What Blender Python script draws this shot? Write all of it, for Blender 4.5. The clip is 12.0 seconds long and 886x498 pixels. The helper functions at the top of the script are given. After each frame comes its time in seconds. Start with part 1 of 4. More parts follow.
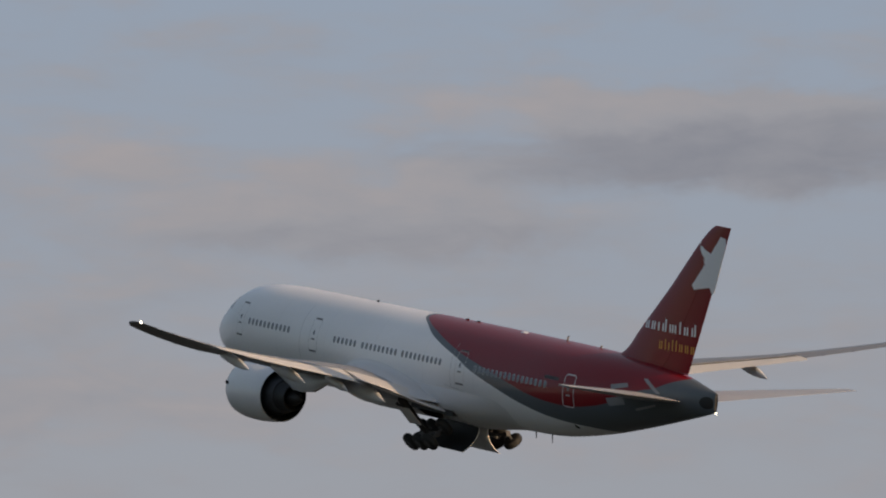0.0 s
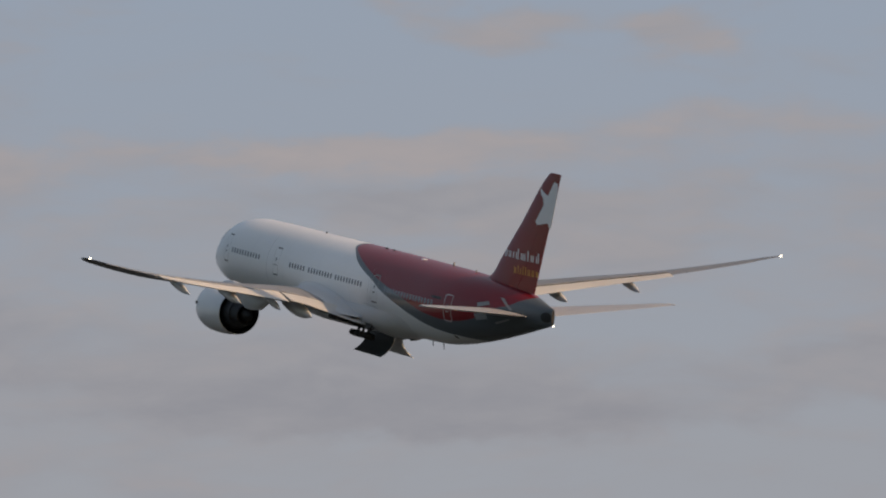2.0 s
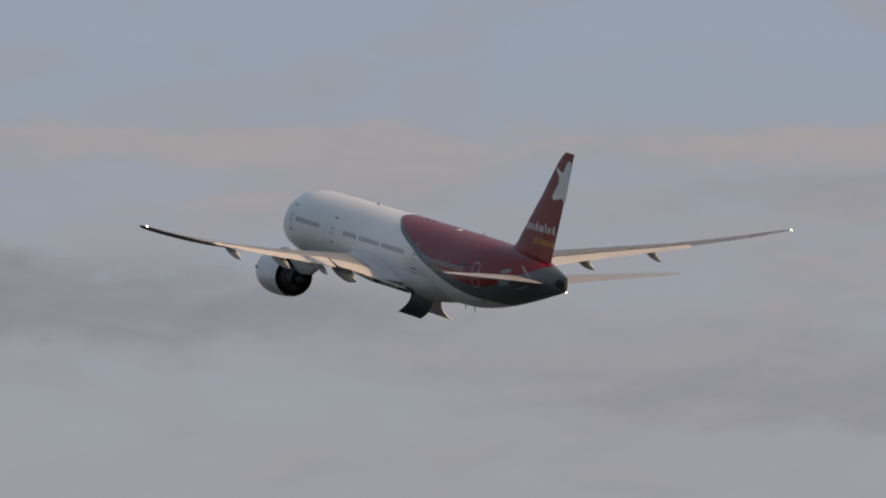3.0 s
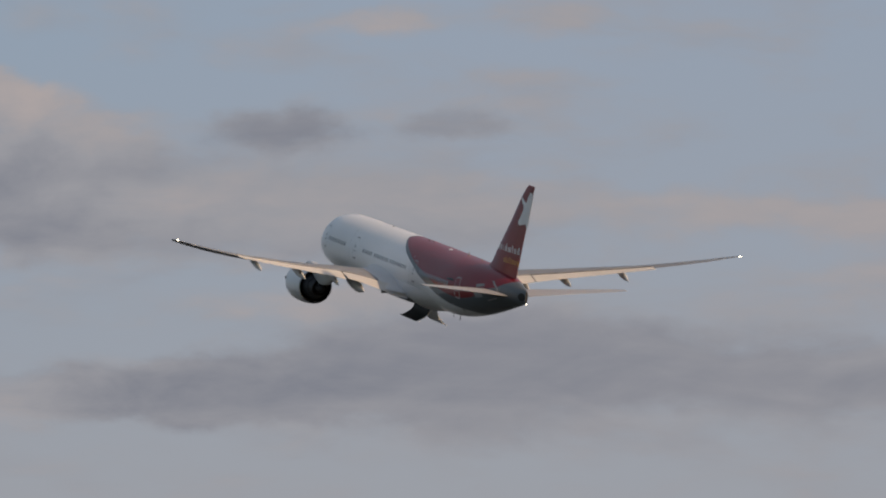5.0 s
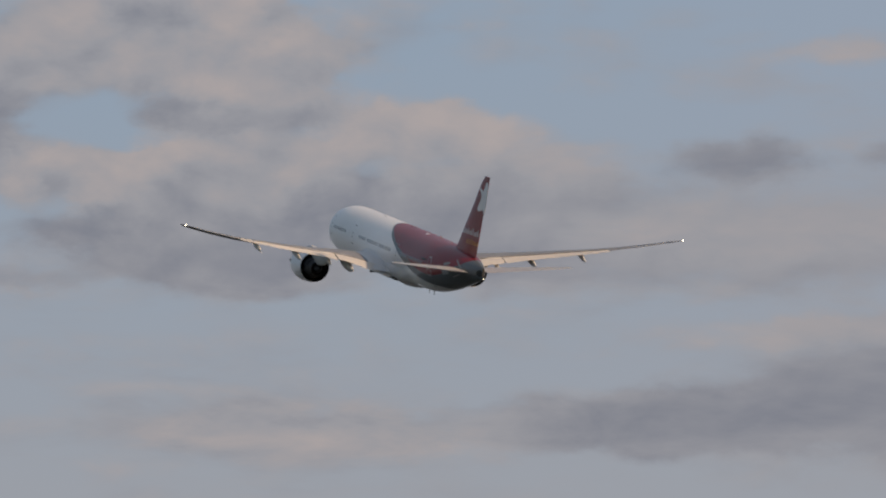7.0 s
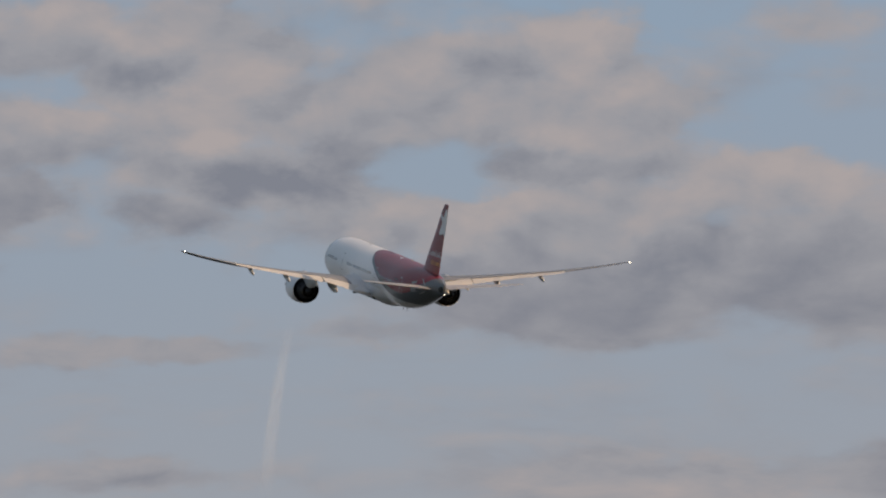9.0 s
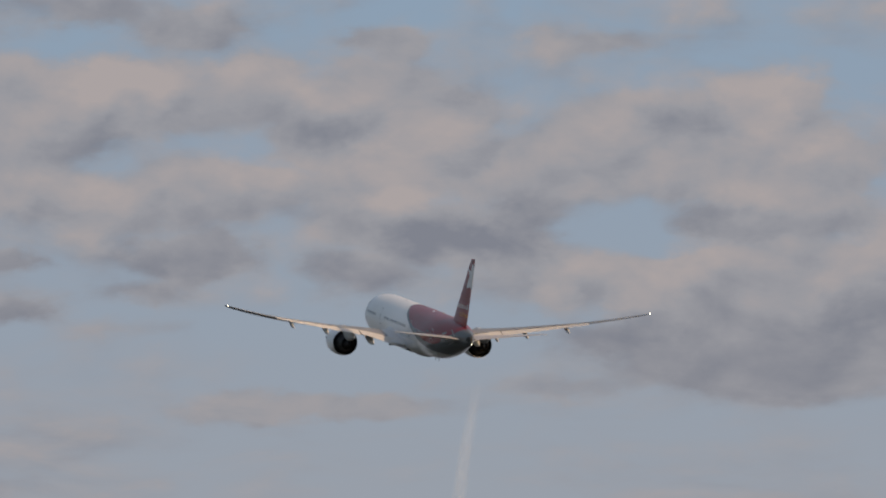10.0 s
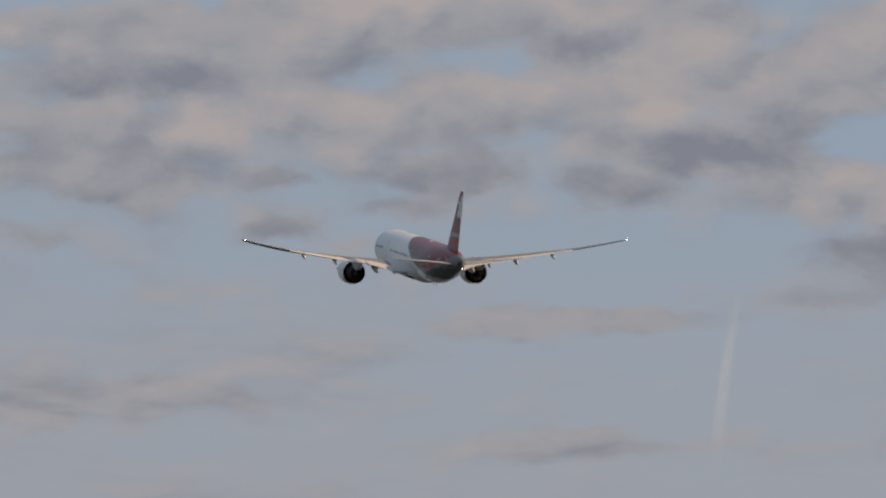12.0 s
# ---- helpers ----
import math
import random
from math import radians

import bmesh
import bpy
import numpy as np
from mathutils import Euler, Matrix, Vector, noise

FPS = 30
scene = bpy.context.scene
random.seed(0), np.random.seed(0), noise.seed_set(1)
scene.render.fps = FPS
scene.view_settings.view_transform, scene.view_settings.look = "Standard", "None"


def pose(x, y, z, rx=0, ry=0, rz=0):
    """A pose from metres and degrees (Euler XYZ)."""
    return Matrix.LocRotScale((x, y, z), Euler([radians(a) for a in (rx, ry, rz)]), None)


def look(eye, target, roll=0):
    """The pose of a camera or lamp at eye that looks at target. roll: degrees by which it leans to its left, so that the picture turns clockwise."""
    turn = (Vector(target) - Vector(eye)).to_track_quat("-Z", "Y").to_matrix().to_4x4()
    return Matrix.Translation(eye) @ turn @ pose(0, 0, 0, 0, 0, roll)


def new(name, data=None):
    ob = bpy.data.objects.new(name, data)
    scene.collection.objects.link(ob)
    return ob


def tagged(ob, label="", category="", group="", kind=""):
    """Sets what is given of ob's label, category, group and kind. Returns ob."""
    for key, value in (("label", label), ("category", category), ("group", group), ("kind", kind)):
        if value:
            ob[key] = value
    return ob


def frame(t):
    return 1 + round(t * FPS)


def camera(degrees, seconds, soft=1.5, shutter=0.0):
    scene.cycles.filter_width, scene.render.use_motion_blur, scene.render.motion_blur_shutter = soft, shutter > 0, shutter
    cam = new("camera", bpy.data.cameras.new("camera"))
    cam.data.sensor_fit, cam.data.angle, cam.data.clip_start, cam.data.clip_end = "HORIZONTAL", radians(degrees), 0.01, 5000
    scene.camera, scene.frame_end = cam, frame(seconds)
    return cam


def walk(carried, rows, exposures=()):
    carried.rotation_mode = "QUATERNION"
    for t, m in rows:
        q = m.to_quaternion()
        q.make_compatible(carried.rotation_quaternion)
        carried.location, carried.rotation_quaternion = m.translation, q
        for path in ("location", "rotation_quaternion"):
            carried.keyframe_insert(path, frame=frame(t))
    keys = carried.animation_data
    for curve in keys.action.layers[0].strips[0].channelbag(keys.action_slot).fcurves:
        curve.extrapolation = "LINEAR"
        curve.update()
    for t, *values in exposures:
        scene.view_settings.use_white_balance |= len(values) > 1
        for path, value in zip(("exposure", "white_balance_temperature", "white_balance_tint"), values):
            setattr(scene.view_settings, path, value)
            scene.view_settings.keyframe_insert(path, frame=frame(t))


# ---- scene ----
# ---- camera ----
# Hand-held long lens on a grass verge; it only turns: (seconds, bearing to the left, rise, lean), degrees.
EYE = Vector((0.0, 0.0, 1.7))
cam = camera(5.0, 12.0, soft=2.0)
AIM = [
    (0.0, -13.4055, 8.4501, 1.125),
    (0.5, -11.2174, 8.3917, 0.256),
    (1.0, -10.3961, 8.2394, -0.257),
    (1.5, -9.0565, 8.2026, -0.624),
    (2.0, -7.7514, 8.1588, -0.620),
    (2.5, -6.3474, 8.1991, -0.659),
    (3.0, -5.1994, 8.1212, -0.401),
    (3.2, -4.7359, 8.0993, -0.386),
    (3.6, -3.9154, 8.1855, -0.288),
    (4.0, -3.1141, 8.3011, -0.072),
    (4.4, -2.3571, 8.4162, 0.143),
    (4.8, -1.6700, 8.5014, 0.241),
    (5.0, -1.5483, 8.5201, 0.326),
    (5.5, -0.9386, 8.6299, 0.342),
    (6.0, -0.3084, 8.5729, 0.463),
    (6.5, 0.3904, 8.4963, 0.361),
    (7.0, 1.0888, 8.6806, 0.217),
    (7.4, 1.5461, 8.7286, 0.224),
    (7.8, 1.9625, 8.7834, 0.172),
    (8.2, 2.3547, 8.8354, 0.114),
    (8.6, 2.7357, 8.8750, 0.074),
    (8.8, 2.9262, 8.8873, 0.067),
    (9.0, 3.0806, 8.9573, 0.003),
    (9.5, 3.4111, 9.0349, -0.007),
    (10.0, 4.1565, 9.2759, 0.093),
    (10.5, 4.5420, 9.1261, -0.089),
    (11.0, 4.8621, 8.9674, -0.189),
    (11.5, 5.4782, 8.9995, -0.097),
    (12.0, 5.6429, 8.7917, -0.158),
]


def aim(yaw, rise, lean):
    a, e, r = radians(yaw), radians(rise), radians(lean)
    ahead = Vector((-math.sin(a) * math.cos(e), math.cos(a) * math.cos(e), math.sin(e)))
    right = Vector((math.cos(a), math.sin(a), 0.0))
    up = right.cross(ahead)
    right, up = right * math.cos(r) + up * math.sin(r), up * math.cos(r) - right * math.sin(r)
    m = Matrix((right, up, -ahead)).transposed().to_4x4()
    m.translation = EYE
    return m


walk(cam, [(t, aim(yaw, rise, lean)) for t, yaw, rise, lean in AIM])

# The flight: a smooth climb-out, cubic in time (metres), attitude of the fourth order (degrees).
POS = ((-0.013, 1101.659, 167.153), (-156.994, 455.802, 83.894), (-1.452, -3.573, -0.151), (1.558, 2.771, -8.581))
ATT = ((17.7996, 15.1930, -1.1776), (-1.0737, -0.4599, 1.8954), (-0.3057, -2.9134, -2.2156), (0.4477, 0.4755, -0.6059), (0.3443, 0.3943, 0.4582))


def flight(t):
    u = (t - 6.0) / 6.0
    x, y, z = (sum(POS[k][i] * u ** k for k in range(4)) for i in range(3))
    h, p, b = (radians(sum(ATT[k][i] * u ** k for k in range(5))) for i in range(3))
    ahead = Vector((-math.sin(h) * math.cos(p), math.cos(h) * math.cos(p), math.sin(p)))
    left = Vector((-math.cos(h), -math.sin(h), 0.0))
    up = ahead.cross(left)
    left, up = left * math.cos(b) + up * math.sin(b), up * math.cos(b) - left * math.sin(b)
    m = Matrix((ahead, left, up)).transposed().to_4x4()
    m.translation = (x, y, z)
    return m


# ---- world and sun ----
SUN_BEARING, SUN_RISE = -141.0, 9.0      # degrees to the left of north (+y), degrees above the horizon
world = bpy.data.worlds.new("evening_sky")
scene.world = world
world.use_nodes = True
wn, wl = world.node_tree.nodes, world.node_tree.links
wn.clear()
sky = wn.new("ShaderNodeTexSky")
sky.sky_type = "NISHITA"
sky.sun_disc = False
sky.sun_elevation = radians(SUN_RISE)
sky.sun_rotation = radians(-SUN_BEARING)
sky.dust_density, sky.ozone_density, sky.air_density = 1.0, 1.6, 1.0
wback, wout = wn.new("ShaderNodeBackground"), wn.new("ShaderNodeOutputWorld")
wback.inputs["Strength"].default_value = 0.095
wl.new(sky.outputs[0], wback.inputs["Color"])
# the broken cloud cover that goes on all round, as an even grey light
wgrey, wboth = wn.new("ShaderNodeBackground"), wn.new("ShaderNodeAddShader")
wgrey.inputs["Color"].default_value, wgrey.inputs["Strength"].default_value = (0.88, 0.92, 1.06, 1), 0.145
wl.new(wback.outputs[0], wboth.inputs[0])
wl.new(wgrey.outputs[0], wboth.inputs[1])
wl.new(wboth.outputs[0], wout.inputs["Surface"])
sun = new("sun", bpy.data.lights.new("sun", "SUN"))
sun.data.energy = 4.2
sun.data.angle = radians(0.6)
sun.data.color = (1.0, 0.68, 0.42)
_a, _e = radians(SUN_BEARING), radians(SUN_RISE)
sun.matrix_world = look((0, 0, 60), Vector((0, 0, 60)) - Vector((-math.sin(_a) * math.cos(_e), math.cos(_a) * math.cos(_e), math.sin(_e))))
scene.view_settings.exposure = 0.0


# ---- materials ----
def srgb(r, g, b):
    return tuple((c / 255 / 12.92 if c <= 10 else ((c / 255 + 0.055) / 1.055) ** 2.4) for c in (r, g, b)) + (1.0,)


def graph(name):
    m = bpy.data.materials.new(name)
    m.use_nodes = True
    n, l = m.node_tree.nodes, m.node_tree.links
    n.clear()
    return m, n, l


def math_node(n, l, op, a, b=None, c=None, clamp=False):
    q = n.new("ShaderNodeMath")
    q.operation, q.use_clamp = op, clamp
    for k, v in enumerate((a, b, c)):
        if v is None:
            continue
        if isinstance(v, (int, float)):
            q.inputs[k].default_value = v
        else:
            l.new(v, q.inputs[k])
    return q.outputs[0]


def mix_node(n, l, fac, a, b):
    q = n.new("ShaderNodeMix")
    q.data_type = "RGBA"
    for k, v in ((0, fac), (6, a), (7, b)):
        if isinstance(v, (int, float, tuple)):
            q.inputs[k].default_value = v
        else:
            l.new(v, q.inputs[k])
    return q.outputs[2]


def finish(m, n, l, colour, rough=0.4, metal=0.0, coat=0.0, gloss=0.5, grime=0.12, scale=0.35, bump=0.02, stretch=(0.25, 1, 1)):
    """Paint or metal with broad staining drawn out along the airflow and a fine mottle."""
    tc = n.new("ShaderNodeTexCoord")
    mp = n.new("ShaderNodeMapping")
    mp.inputs["Scale"].default_value = stretch
    l.new(tc.outputs["Object"], mp.inputs["Vector"])
    big, fine = n.new("ShaderNodeTexNoise"), n.new("ShaderNodeTexNoise")
    big.inputs["Scale"].default_value, big.inputs["Detail"].default_value = scale, 5
    fine.inputs["Scale"].default_value, fine.inputs["Detail"].default_value = 5.0, 4
    l.new(mp.outputs[0], big.inputs["Vector"])
    l.new(tc.outputs["Object"], fine.inputs["Vector"])
    f = math_node(n, l, "MULTIPLY_ADD", big.outputs["Fac"], 2 * grime, 1 - 1.4 * grime)
    f = math_node(n, l, "MULTIPLY_ADD", fine.outputs["Fac"], 0.5 * grime, f)
    vm = n.new("ShaderNodeVectorMath")
    vm.operation = "SCALE"
    if isinstance(colour, tuple):
        vm.inputs[0].default_value = colour[:3]
    else:
        l.new(colour, vm.inputs[0])
    l.new(f, vm.inputs["Scale"])
    b = n.new("ShaderNodeBsdfPrincipled")
    l.new(vm.outputs[0], b.inputs["Base Color"])
    l.new(math_node(n, l, "MULTIPLY_ADD", big.outputs["Fac"], 0.25, rough - 0.12, clamp=True), b.inputs["Roughness"])
    b.inputs["Metallic"].default_value = metal
    b.inputs["Specular IOR Level"].default_value = gloss
    b.inputs["Coat Weight"].default_value = coat
    b.inputs["Coat Roughness"].default_value = 0.07
    bp = n.new("ShaderNodeBump")
    bp.inputs["Strength"].default_value, bp.inputs["Distance"].default_value = 0.25, bump
    l.new(big.outputs["Fac"], bp.inputs["Height"])
    l.new(bp.outputs[0], b.inputs["Normal"])
    o = n.new("ShaderNodeOutputMaterial")
    l.new(b.outputs[0], o.inputs["Surface"])
    return m


def paint(name, colour, **k):
    m, n, l = graph(name)
    return finish(m, n, l, colour, **k)


RED, SLATE, WHITE = (0.190, 0.004, 0.009, 1), (0.098, 0.112, 0.126, 1), (0.80, 0.80, 0.81, 1)
m_white = paint("white_paint", WHITE, rough=0.38, coat=0.3, grime=0.10)
m_red = paint("red_paint", RED, rough=0.45, coat=0.3, gloss=0.12, grime=0.16)
m_slate = paint("slate_paint", SLATE, rough=0.4, coat=0.2, grime=0.12)
m_wing = paint("wing_grey_paint", (0.25, 0.255, 0.27, 1), rough=0.46, gloss=0.3, coat=0.0, grime=0.16, stretch=(1, 0.3, 1))
m_flap = paint("flap_grey_paint", (0.60, 0.57, 0.53, 1), rough=0.40, grime=0.18, stretch=(1, 0.4, 1))
m_belly = paint("belly_grey_paint", (0.62, 0.62, 0.63, 1), rough=0.42, grime=0.16)
m_cowl = paint("nacelle_white_paint", (0.72, 0.72, 0.73, 1), rough=0.35, coat=0.3, grime=0.10)
m_tail = paint("tail_grey_paint", (0.42, 0.41, 0.41, 1), rough=0.42, coat=0.1, grime=0.16, stretch=(1, 0.3, 1))
m_metal = paint("bare_aluminium", (0.55, 0.55, 0.56, 1), rough=0.34, metal=1.0, grime=0.10)
m_hot = paint("heat_stained_metal", (0.035, 0.036, 0.04, 1), rough=0.55, metal=0.4, grime=0.3)
m_core = paint("core_cowl_grey", (0.055, 0.06, 0.07, 1), rough=0.5, metal=0.2, grime=0.3)
# black fittings, and the unlit depth of ducts and openings
m_black = paint("dark_cavity", (0.012, 0.012, 0.013, 1), rough=0.7, grime=0.3)
m_tyre = paint("tyre_rubber", (0.020, 0.020, 0.021, 1), rough=0.75, grime=0.3)
m_gear = paint("gear_grey_paint", (0.05, 0.05, 0.054, 1), rough=0.55, grime=0.3)
# dark door and bay lining; also the shade painted into the flap gap
m_bay = paint("lining_and_gap_shade", (0.03, 0.032, 0.036, 1), rough=0.6, grime=0.3)
m_pane = paint("window_pane", (0.17, 0.18, 0.20, 1), rough=0.16, grime=0.1)
m_seam = paint("door_seam", (0.16, 0.16, 0.17, 1), rough=0.6, grime=0.2)
m_outline = paint("door_outline_paint", (0.55, 0.50, 0.50, 1), rough=0.45, grime=0.1)
m_sign_white = paint("sign_white", (0.72, 0.72, 0.74, 1), rough=0.4, grime=0.06)
m_sign_gold = paint("sign_gold", (0.62, 0.27, 0.025, 1), rough=0.4, grime=0.06)

m_plate = paint("scuffed_seal_plate", (0.24, 0.24, 0.25, 1), rough=0.5, grime=0.3)
m_frame = paint("window_surround", (0.33, 0.33, 0.35, 1), rough=0.4, grime=0.1)


def curve_node(n, l, source, pts, lo, hi, vlo, vhi):
    """A smooth function through the points pts, of a value between lo and hi."""
    u = math_node(n, l, "MULTIPLY_ADD", source, 1 / (hi - lo), -lo / (hi - lo), clamp=True)
    q = n.new("ShaderNodeFloatCurve")
    c = q.mapping.curves[0]
    pts = [((a - lo) / (hi - lo), (b - vlo) / (vhi - vlo)) for a, b in sorted(pts)]
    while len(c.points) < len(pts):
        c.points.new(0.5, 0.5)
    for p, (a, b) in zip(c.points, pts):
        p.location = (a, b)
    q.mapping.update()
    l.new(u, q.inputs["Value"])
    return math_node(n, l, "MULTIPLY_ADD", q.outputs[0], vhi - vlo, vlo)


def livery():
    """White forward, a red aft body behind a swept slate band, slate tail cone."""
    m, n, l = graph("fuselage_livery")
    tc = n.new("ShaderNodeTexCoord")
    sep = n.new("ShaderNodeSeparateXYZ")
    l.new(tc.outputs["Object"], sep.inputs[0])
    s = math_node(n, l, "SUBTRACT", 32.0, sep.outputs[0])
    z = sep.outputs[2]
    # station at which the band and the red begin, by height
    band = curve_node(n, l, z, [(3.12, 28.0), (2.98, 28.2), (2.52, 30.0), (1.93, 31.95), (1.38, 34.15), (0.96, 35.9), (0.44, 37.5), (-0.39, 41.0), (-1.12, 44.4), (-1.65, 48.0), (-1.85, 51.5), (-2.2, 55.0)], -3.2, 3.2, 20, 64)
    red = curve_node(n, l, z, [(3.12, 28.45), (2.94, 28.7), (2.56, 30.4), (2.15, 32.3), (1.52, 35.1), (1.15, 36.9), (0.81, 38.85), (0.12, 42.65), (-0.27, 44.65), (-0.49, 46.5), (-0.60, 48.2), (-0.75, 60.0)], -3.2, 3.2, 20, 64)
    low = curve_node(n, l, s, [(46, -0.8), (48.2, -0.62), (49.8, -0.56), (51.5, -0.34), (53.1, 0.03), (54.2, 0.43), (56.3, 1.25), (57.4, 1.5), (58.5, 1.98), (59.4, 2.30), (60.2, 2.6), (62.8, 3.0)], 44, 64, -3, 4)

    def step(a, b, w):
        return math_node(n, l, "MULTIPLY_ADD", math_node(n, l, "SUBTRACT", a, b), 1 / w, 0.5, clamp=True)

    is_band = step(s, band, 0.10)
    is_red = math_node(n, l, "MULTIPLY", step(s, red, 0.10), step(z, low, 0.05))
    c = mix_node(n, l, is_band, WHITE, SLATE)
    c = mix_node(n, l, is_red, c, RED)
    # panel joints round the barrel and along the body
    ring = math_node(n, l, "LESS_THAN", math_node(n, l, "FRACT", math_node(n, l, "MULTIPLY", s, 0.157)), 0.006)
    c = mix_node(n, l, math_node(n, l, "MULTIPLY", ring, 0.12), c, (0.10, 0.10, 0.11, 1))
    return finish(m, n, l, c, rough=0.40, coat=0.35, gloss=0.12, grime=0.14, scale=0.3)


def glow(name, colour, strength):
    m, n, l = graph(name)
    e, o = n.new("ShaderNodeEmission"), n.new("ShaderNodeOutputMaterial")
    e.inputs["Color"].default_value, e.inputs["Strength"].default_value = colour, strength
    l.new(e.outputs[0], o.inputs["Surface"])
    return m


m_body = livery()
m_lamp = glow("navigation_light_glow", (1.0, 0.86, 0.62, 1), 6.0)


# ---- the evening sky behind ----
CLOUD_LIT, CLOUD_MID, CLOUD_DARK = srgb(173, 163, 161), srgb(153, 152, 157), srgb(126, 128, 138)
SKY_LOW, SKY_HIGH = srgb(155, 158, 165), srgb(138, 159, 180)
SKY_VEILED = srgb(145, 160, 179)


def cloud_sky():
    """Distant evening sky: a soft gradient with torn stratocumulus banks, laid out by bearing and rise in degrees."""
    m, n, l = graph("evening_cloud_sky")
    uv = n.new("ShaderNodeUVMap")
    uv.uv_map = "bearing"

    def noise_tex(sx, sy, detail, rough, dist=0.0, off=0.0):
        mp = n.new("ShaderNodeMapping")
        mp.inputs["Scale"].default_value, mp.inputs["Location"].default_value = (sx, sy, 1), (off, off, off)
        l.new(uv.outputs[0], mp.inputs["Vector"])
        q = n.new("ShaderNodeTexNoise")
        q.inputs["Scale"].default_value, q.inputs["Detail"].default_value = 1.0, detail
        q.inputs["Roughness"].default_value, q.inputs["Distortion"].default_value = rough, dist
        l.new(mp.outputs[0], q.inputs["Vector"])
        return q

    warp = noise_tex(2.2, 4.0, 5, 0.55)
    off = n.new("ShaderNodeVectorMath")
    off.operation = "MULTIPLY_ADD"
    l.new(warp.outputs["Color"], off.inputs[0])
    off.inputs[1].default_value, off.inputs[2].default_value = (0.62, 0.30, 0), (-0.31, -0.15, 0)
    at = n.new("ShaderNodeVectorMath")
    at.operation = "ADD"
    l.new(uv.outputs[0], at.inputs[0])
    l.new(off.outputs[0], at.inputs[1])
    cover, light = 0.0, 0.0

    def bank(bearing, rise, wide, high, dense, lit):
        nonlocal cover, light
        q = n.new("ShaderNodeVectorMath")
        q.operation = "MULTIPLY_ADD"
        l.new(at.outputs[0], q.inputs[0])
        q.inputs[1].default_value = (1 / wide, 1 / high, 0)
        q.inputs[2].default_value = (-bearing / wide, -rise / high, 0)
        d = n.new("ShaderNodeVectorMath")
        d.operation = "LENGTH"
        l.new(q.outputs[0], d.inputs[0])
        r = n.new("ShaderNodeMapRange")
        r.interpolation_type = "SMOOTHSTEP"
        r.inputs["From Min"].default_value, r.inputs["From Max"].default_value = 1.25, 0.15
        r.inputs["To Max"].default_value = dense
        l.new(d.outputs["Value"], r.inputs["Value"])
        cover = math_node(n, l, "ADD", r.outputs[0], cover)
        light = math_node(n, l, "MULTIPLY_ADD", r.outputs[0], lit, light)

    bank(2.22, 9.70, 0.76, 0.27, 0.80, 0.6)
    bank(2.15, 9.45, 0.72, 0.16, 0.60, -0.3)
    bank(1.09, 9.36, 0.60, 0.16, 0.60, 0.7)
    bank(2.60, 9.09, 0.92, 0.23, 0.80, 0.5)
    bank(0.47, 9.15, 0.64, 0.19, 0.60, 0.5)
    bank(0.60, 8.98, 1.32, 0.19, 0.70, -0.3)
    bank(2.02, 8.81, 1.44, 0.23, 0.90, -0.6)
    bank(-0.59, 9.21, 0.50, 0.16, 0.70, -0.9)
    bank(-1.62, 9.24, 0.40, 0.12, 0.50, -0.7)
    bank(-0.95, 8.76, 1.68, 0.21, 0.70, 0.3)
    bank(-0.63, 8.57, 1.99, 0.19, 0.60, -0.3)
    bank(2.34, 8.55, 0.88, 0.19, 0.50, -0.5)
    bank(-0.47, 7.71, 1.28, 0.25, 0.75, -0.65)
    bank(-1.70, 7.87, 1.32, 0.46, 0.78, -0.6)
    bank(-1.11, 8.22, 1.12, 0.12, 0.60, 0.6)
    bank(1.95, 7.63, 1.68, 0.25, 0.60, 0.1)
    bank(-1.10, 9.80, 0.52, 0.12, 0.40, 0.5)
    bank(-1.20, 9.81, 0.44, 0.15, 0.40, 0.5)
    bank(-2.14, 9.81, 0.44, 0.12, 0.40, 0.5)
    bank(-2.37, 7.87, 2.39, 0.25, 0.70, -0.6)
    bank(-0.11, 7.70, 1.12, 0.21, 0.60, -0.6)
    bank(-3.33, 8.73, 1.32, 0.17, 0.60, 0.5)
    bank(-2.69, 7.62, 1.79, 0.25, 0.50, -0.2)
    bank(-1.88, 9.41, 1.20, 0.12, 0.30, 0.2)
    bank(-4.63, 8.68, 1.72, 0.19, 0.60, 0.5)
    bank(-7.37, 8.72, 1.79, 0.15, 0.60, 0.5)
    bank(-4.30, 8.35, 1.32, 0.21, 0.50, 0.3)
    bank(-4.14, 7.75, 1.40, 0.23, 0.70, -0.5)
    bank(-8.00, 7.23, 1.79, 0.19, 0.55, -0.35)
    bank(-6.23, 7.50, 2.60, 0.32, 0.50, -0.12)
    bank(-8.60, 7.40, 2.40, 0.26, 0.45, -0.12)
    bank(-8.02, 9.40, 0.52, 0.16, 0.45, 0.3)
    bank(-7.54, 9.50, 0.32, 0.12, 0.35, 0.3)
    bank(-8.33, 8.40, 1.20, 0.19, 0.50, 0.2)
    bank(-15.32, 9.12, 1.52, 0.33, 0.80, -0.5)
    bank(-14.25, 9.22, 1.32, 0.12, 0.50, 0.5)
    bank(-12.68, 8.73, 1.91, 0.25, 0.60, 0.4)
    bank(-13.20, 8.61, 1.32, 0.17, 0.50, -0.3)
    bank(-11.35, 8.99, 0.68, 0.17, 0.40, 0.6)
    bank(-11.86, 7.53, 1.91, 0.33, 0.50, 0.2)
    bank(-14.13, 7.32, 1.60, 0.21, 0.35, 0.2)
    bank(-8.09, 9.36, 0.48, 0.15, 0.40, 0.2)
    bank(-9.12, 9.37, 0.48, 0.17, 0.45, 0.25)
    bank(-10.64, 9.26, 0.32, 0.12, 0.40, 0.6)
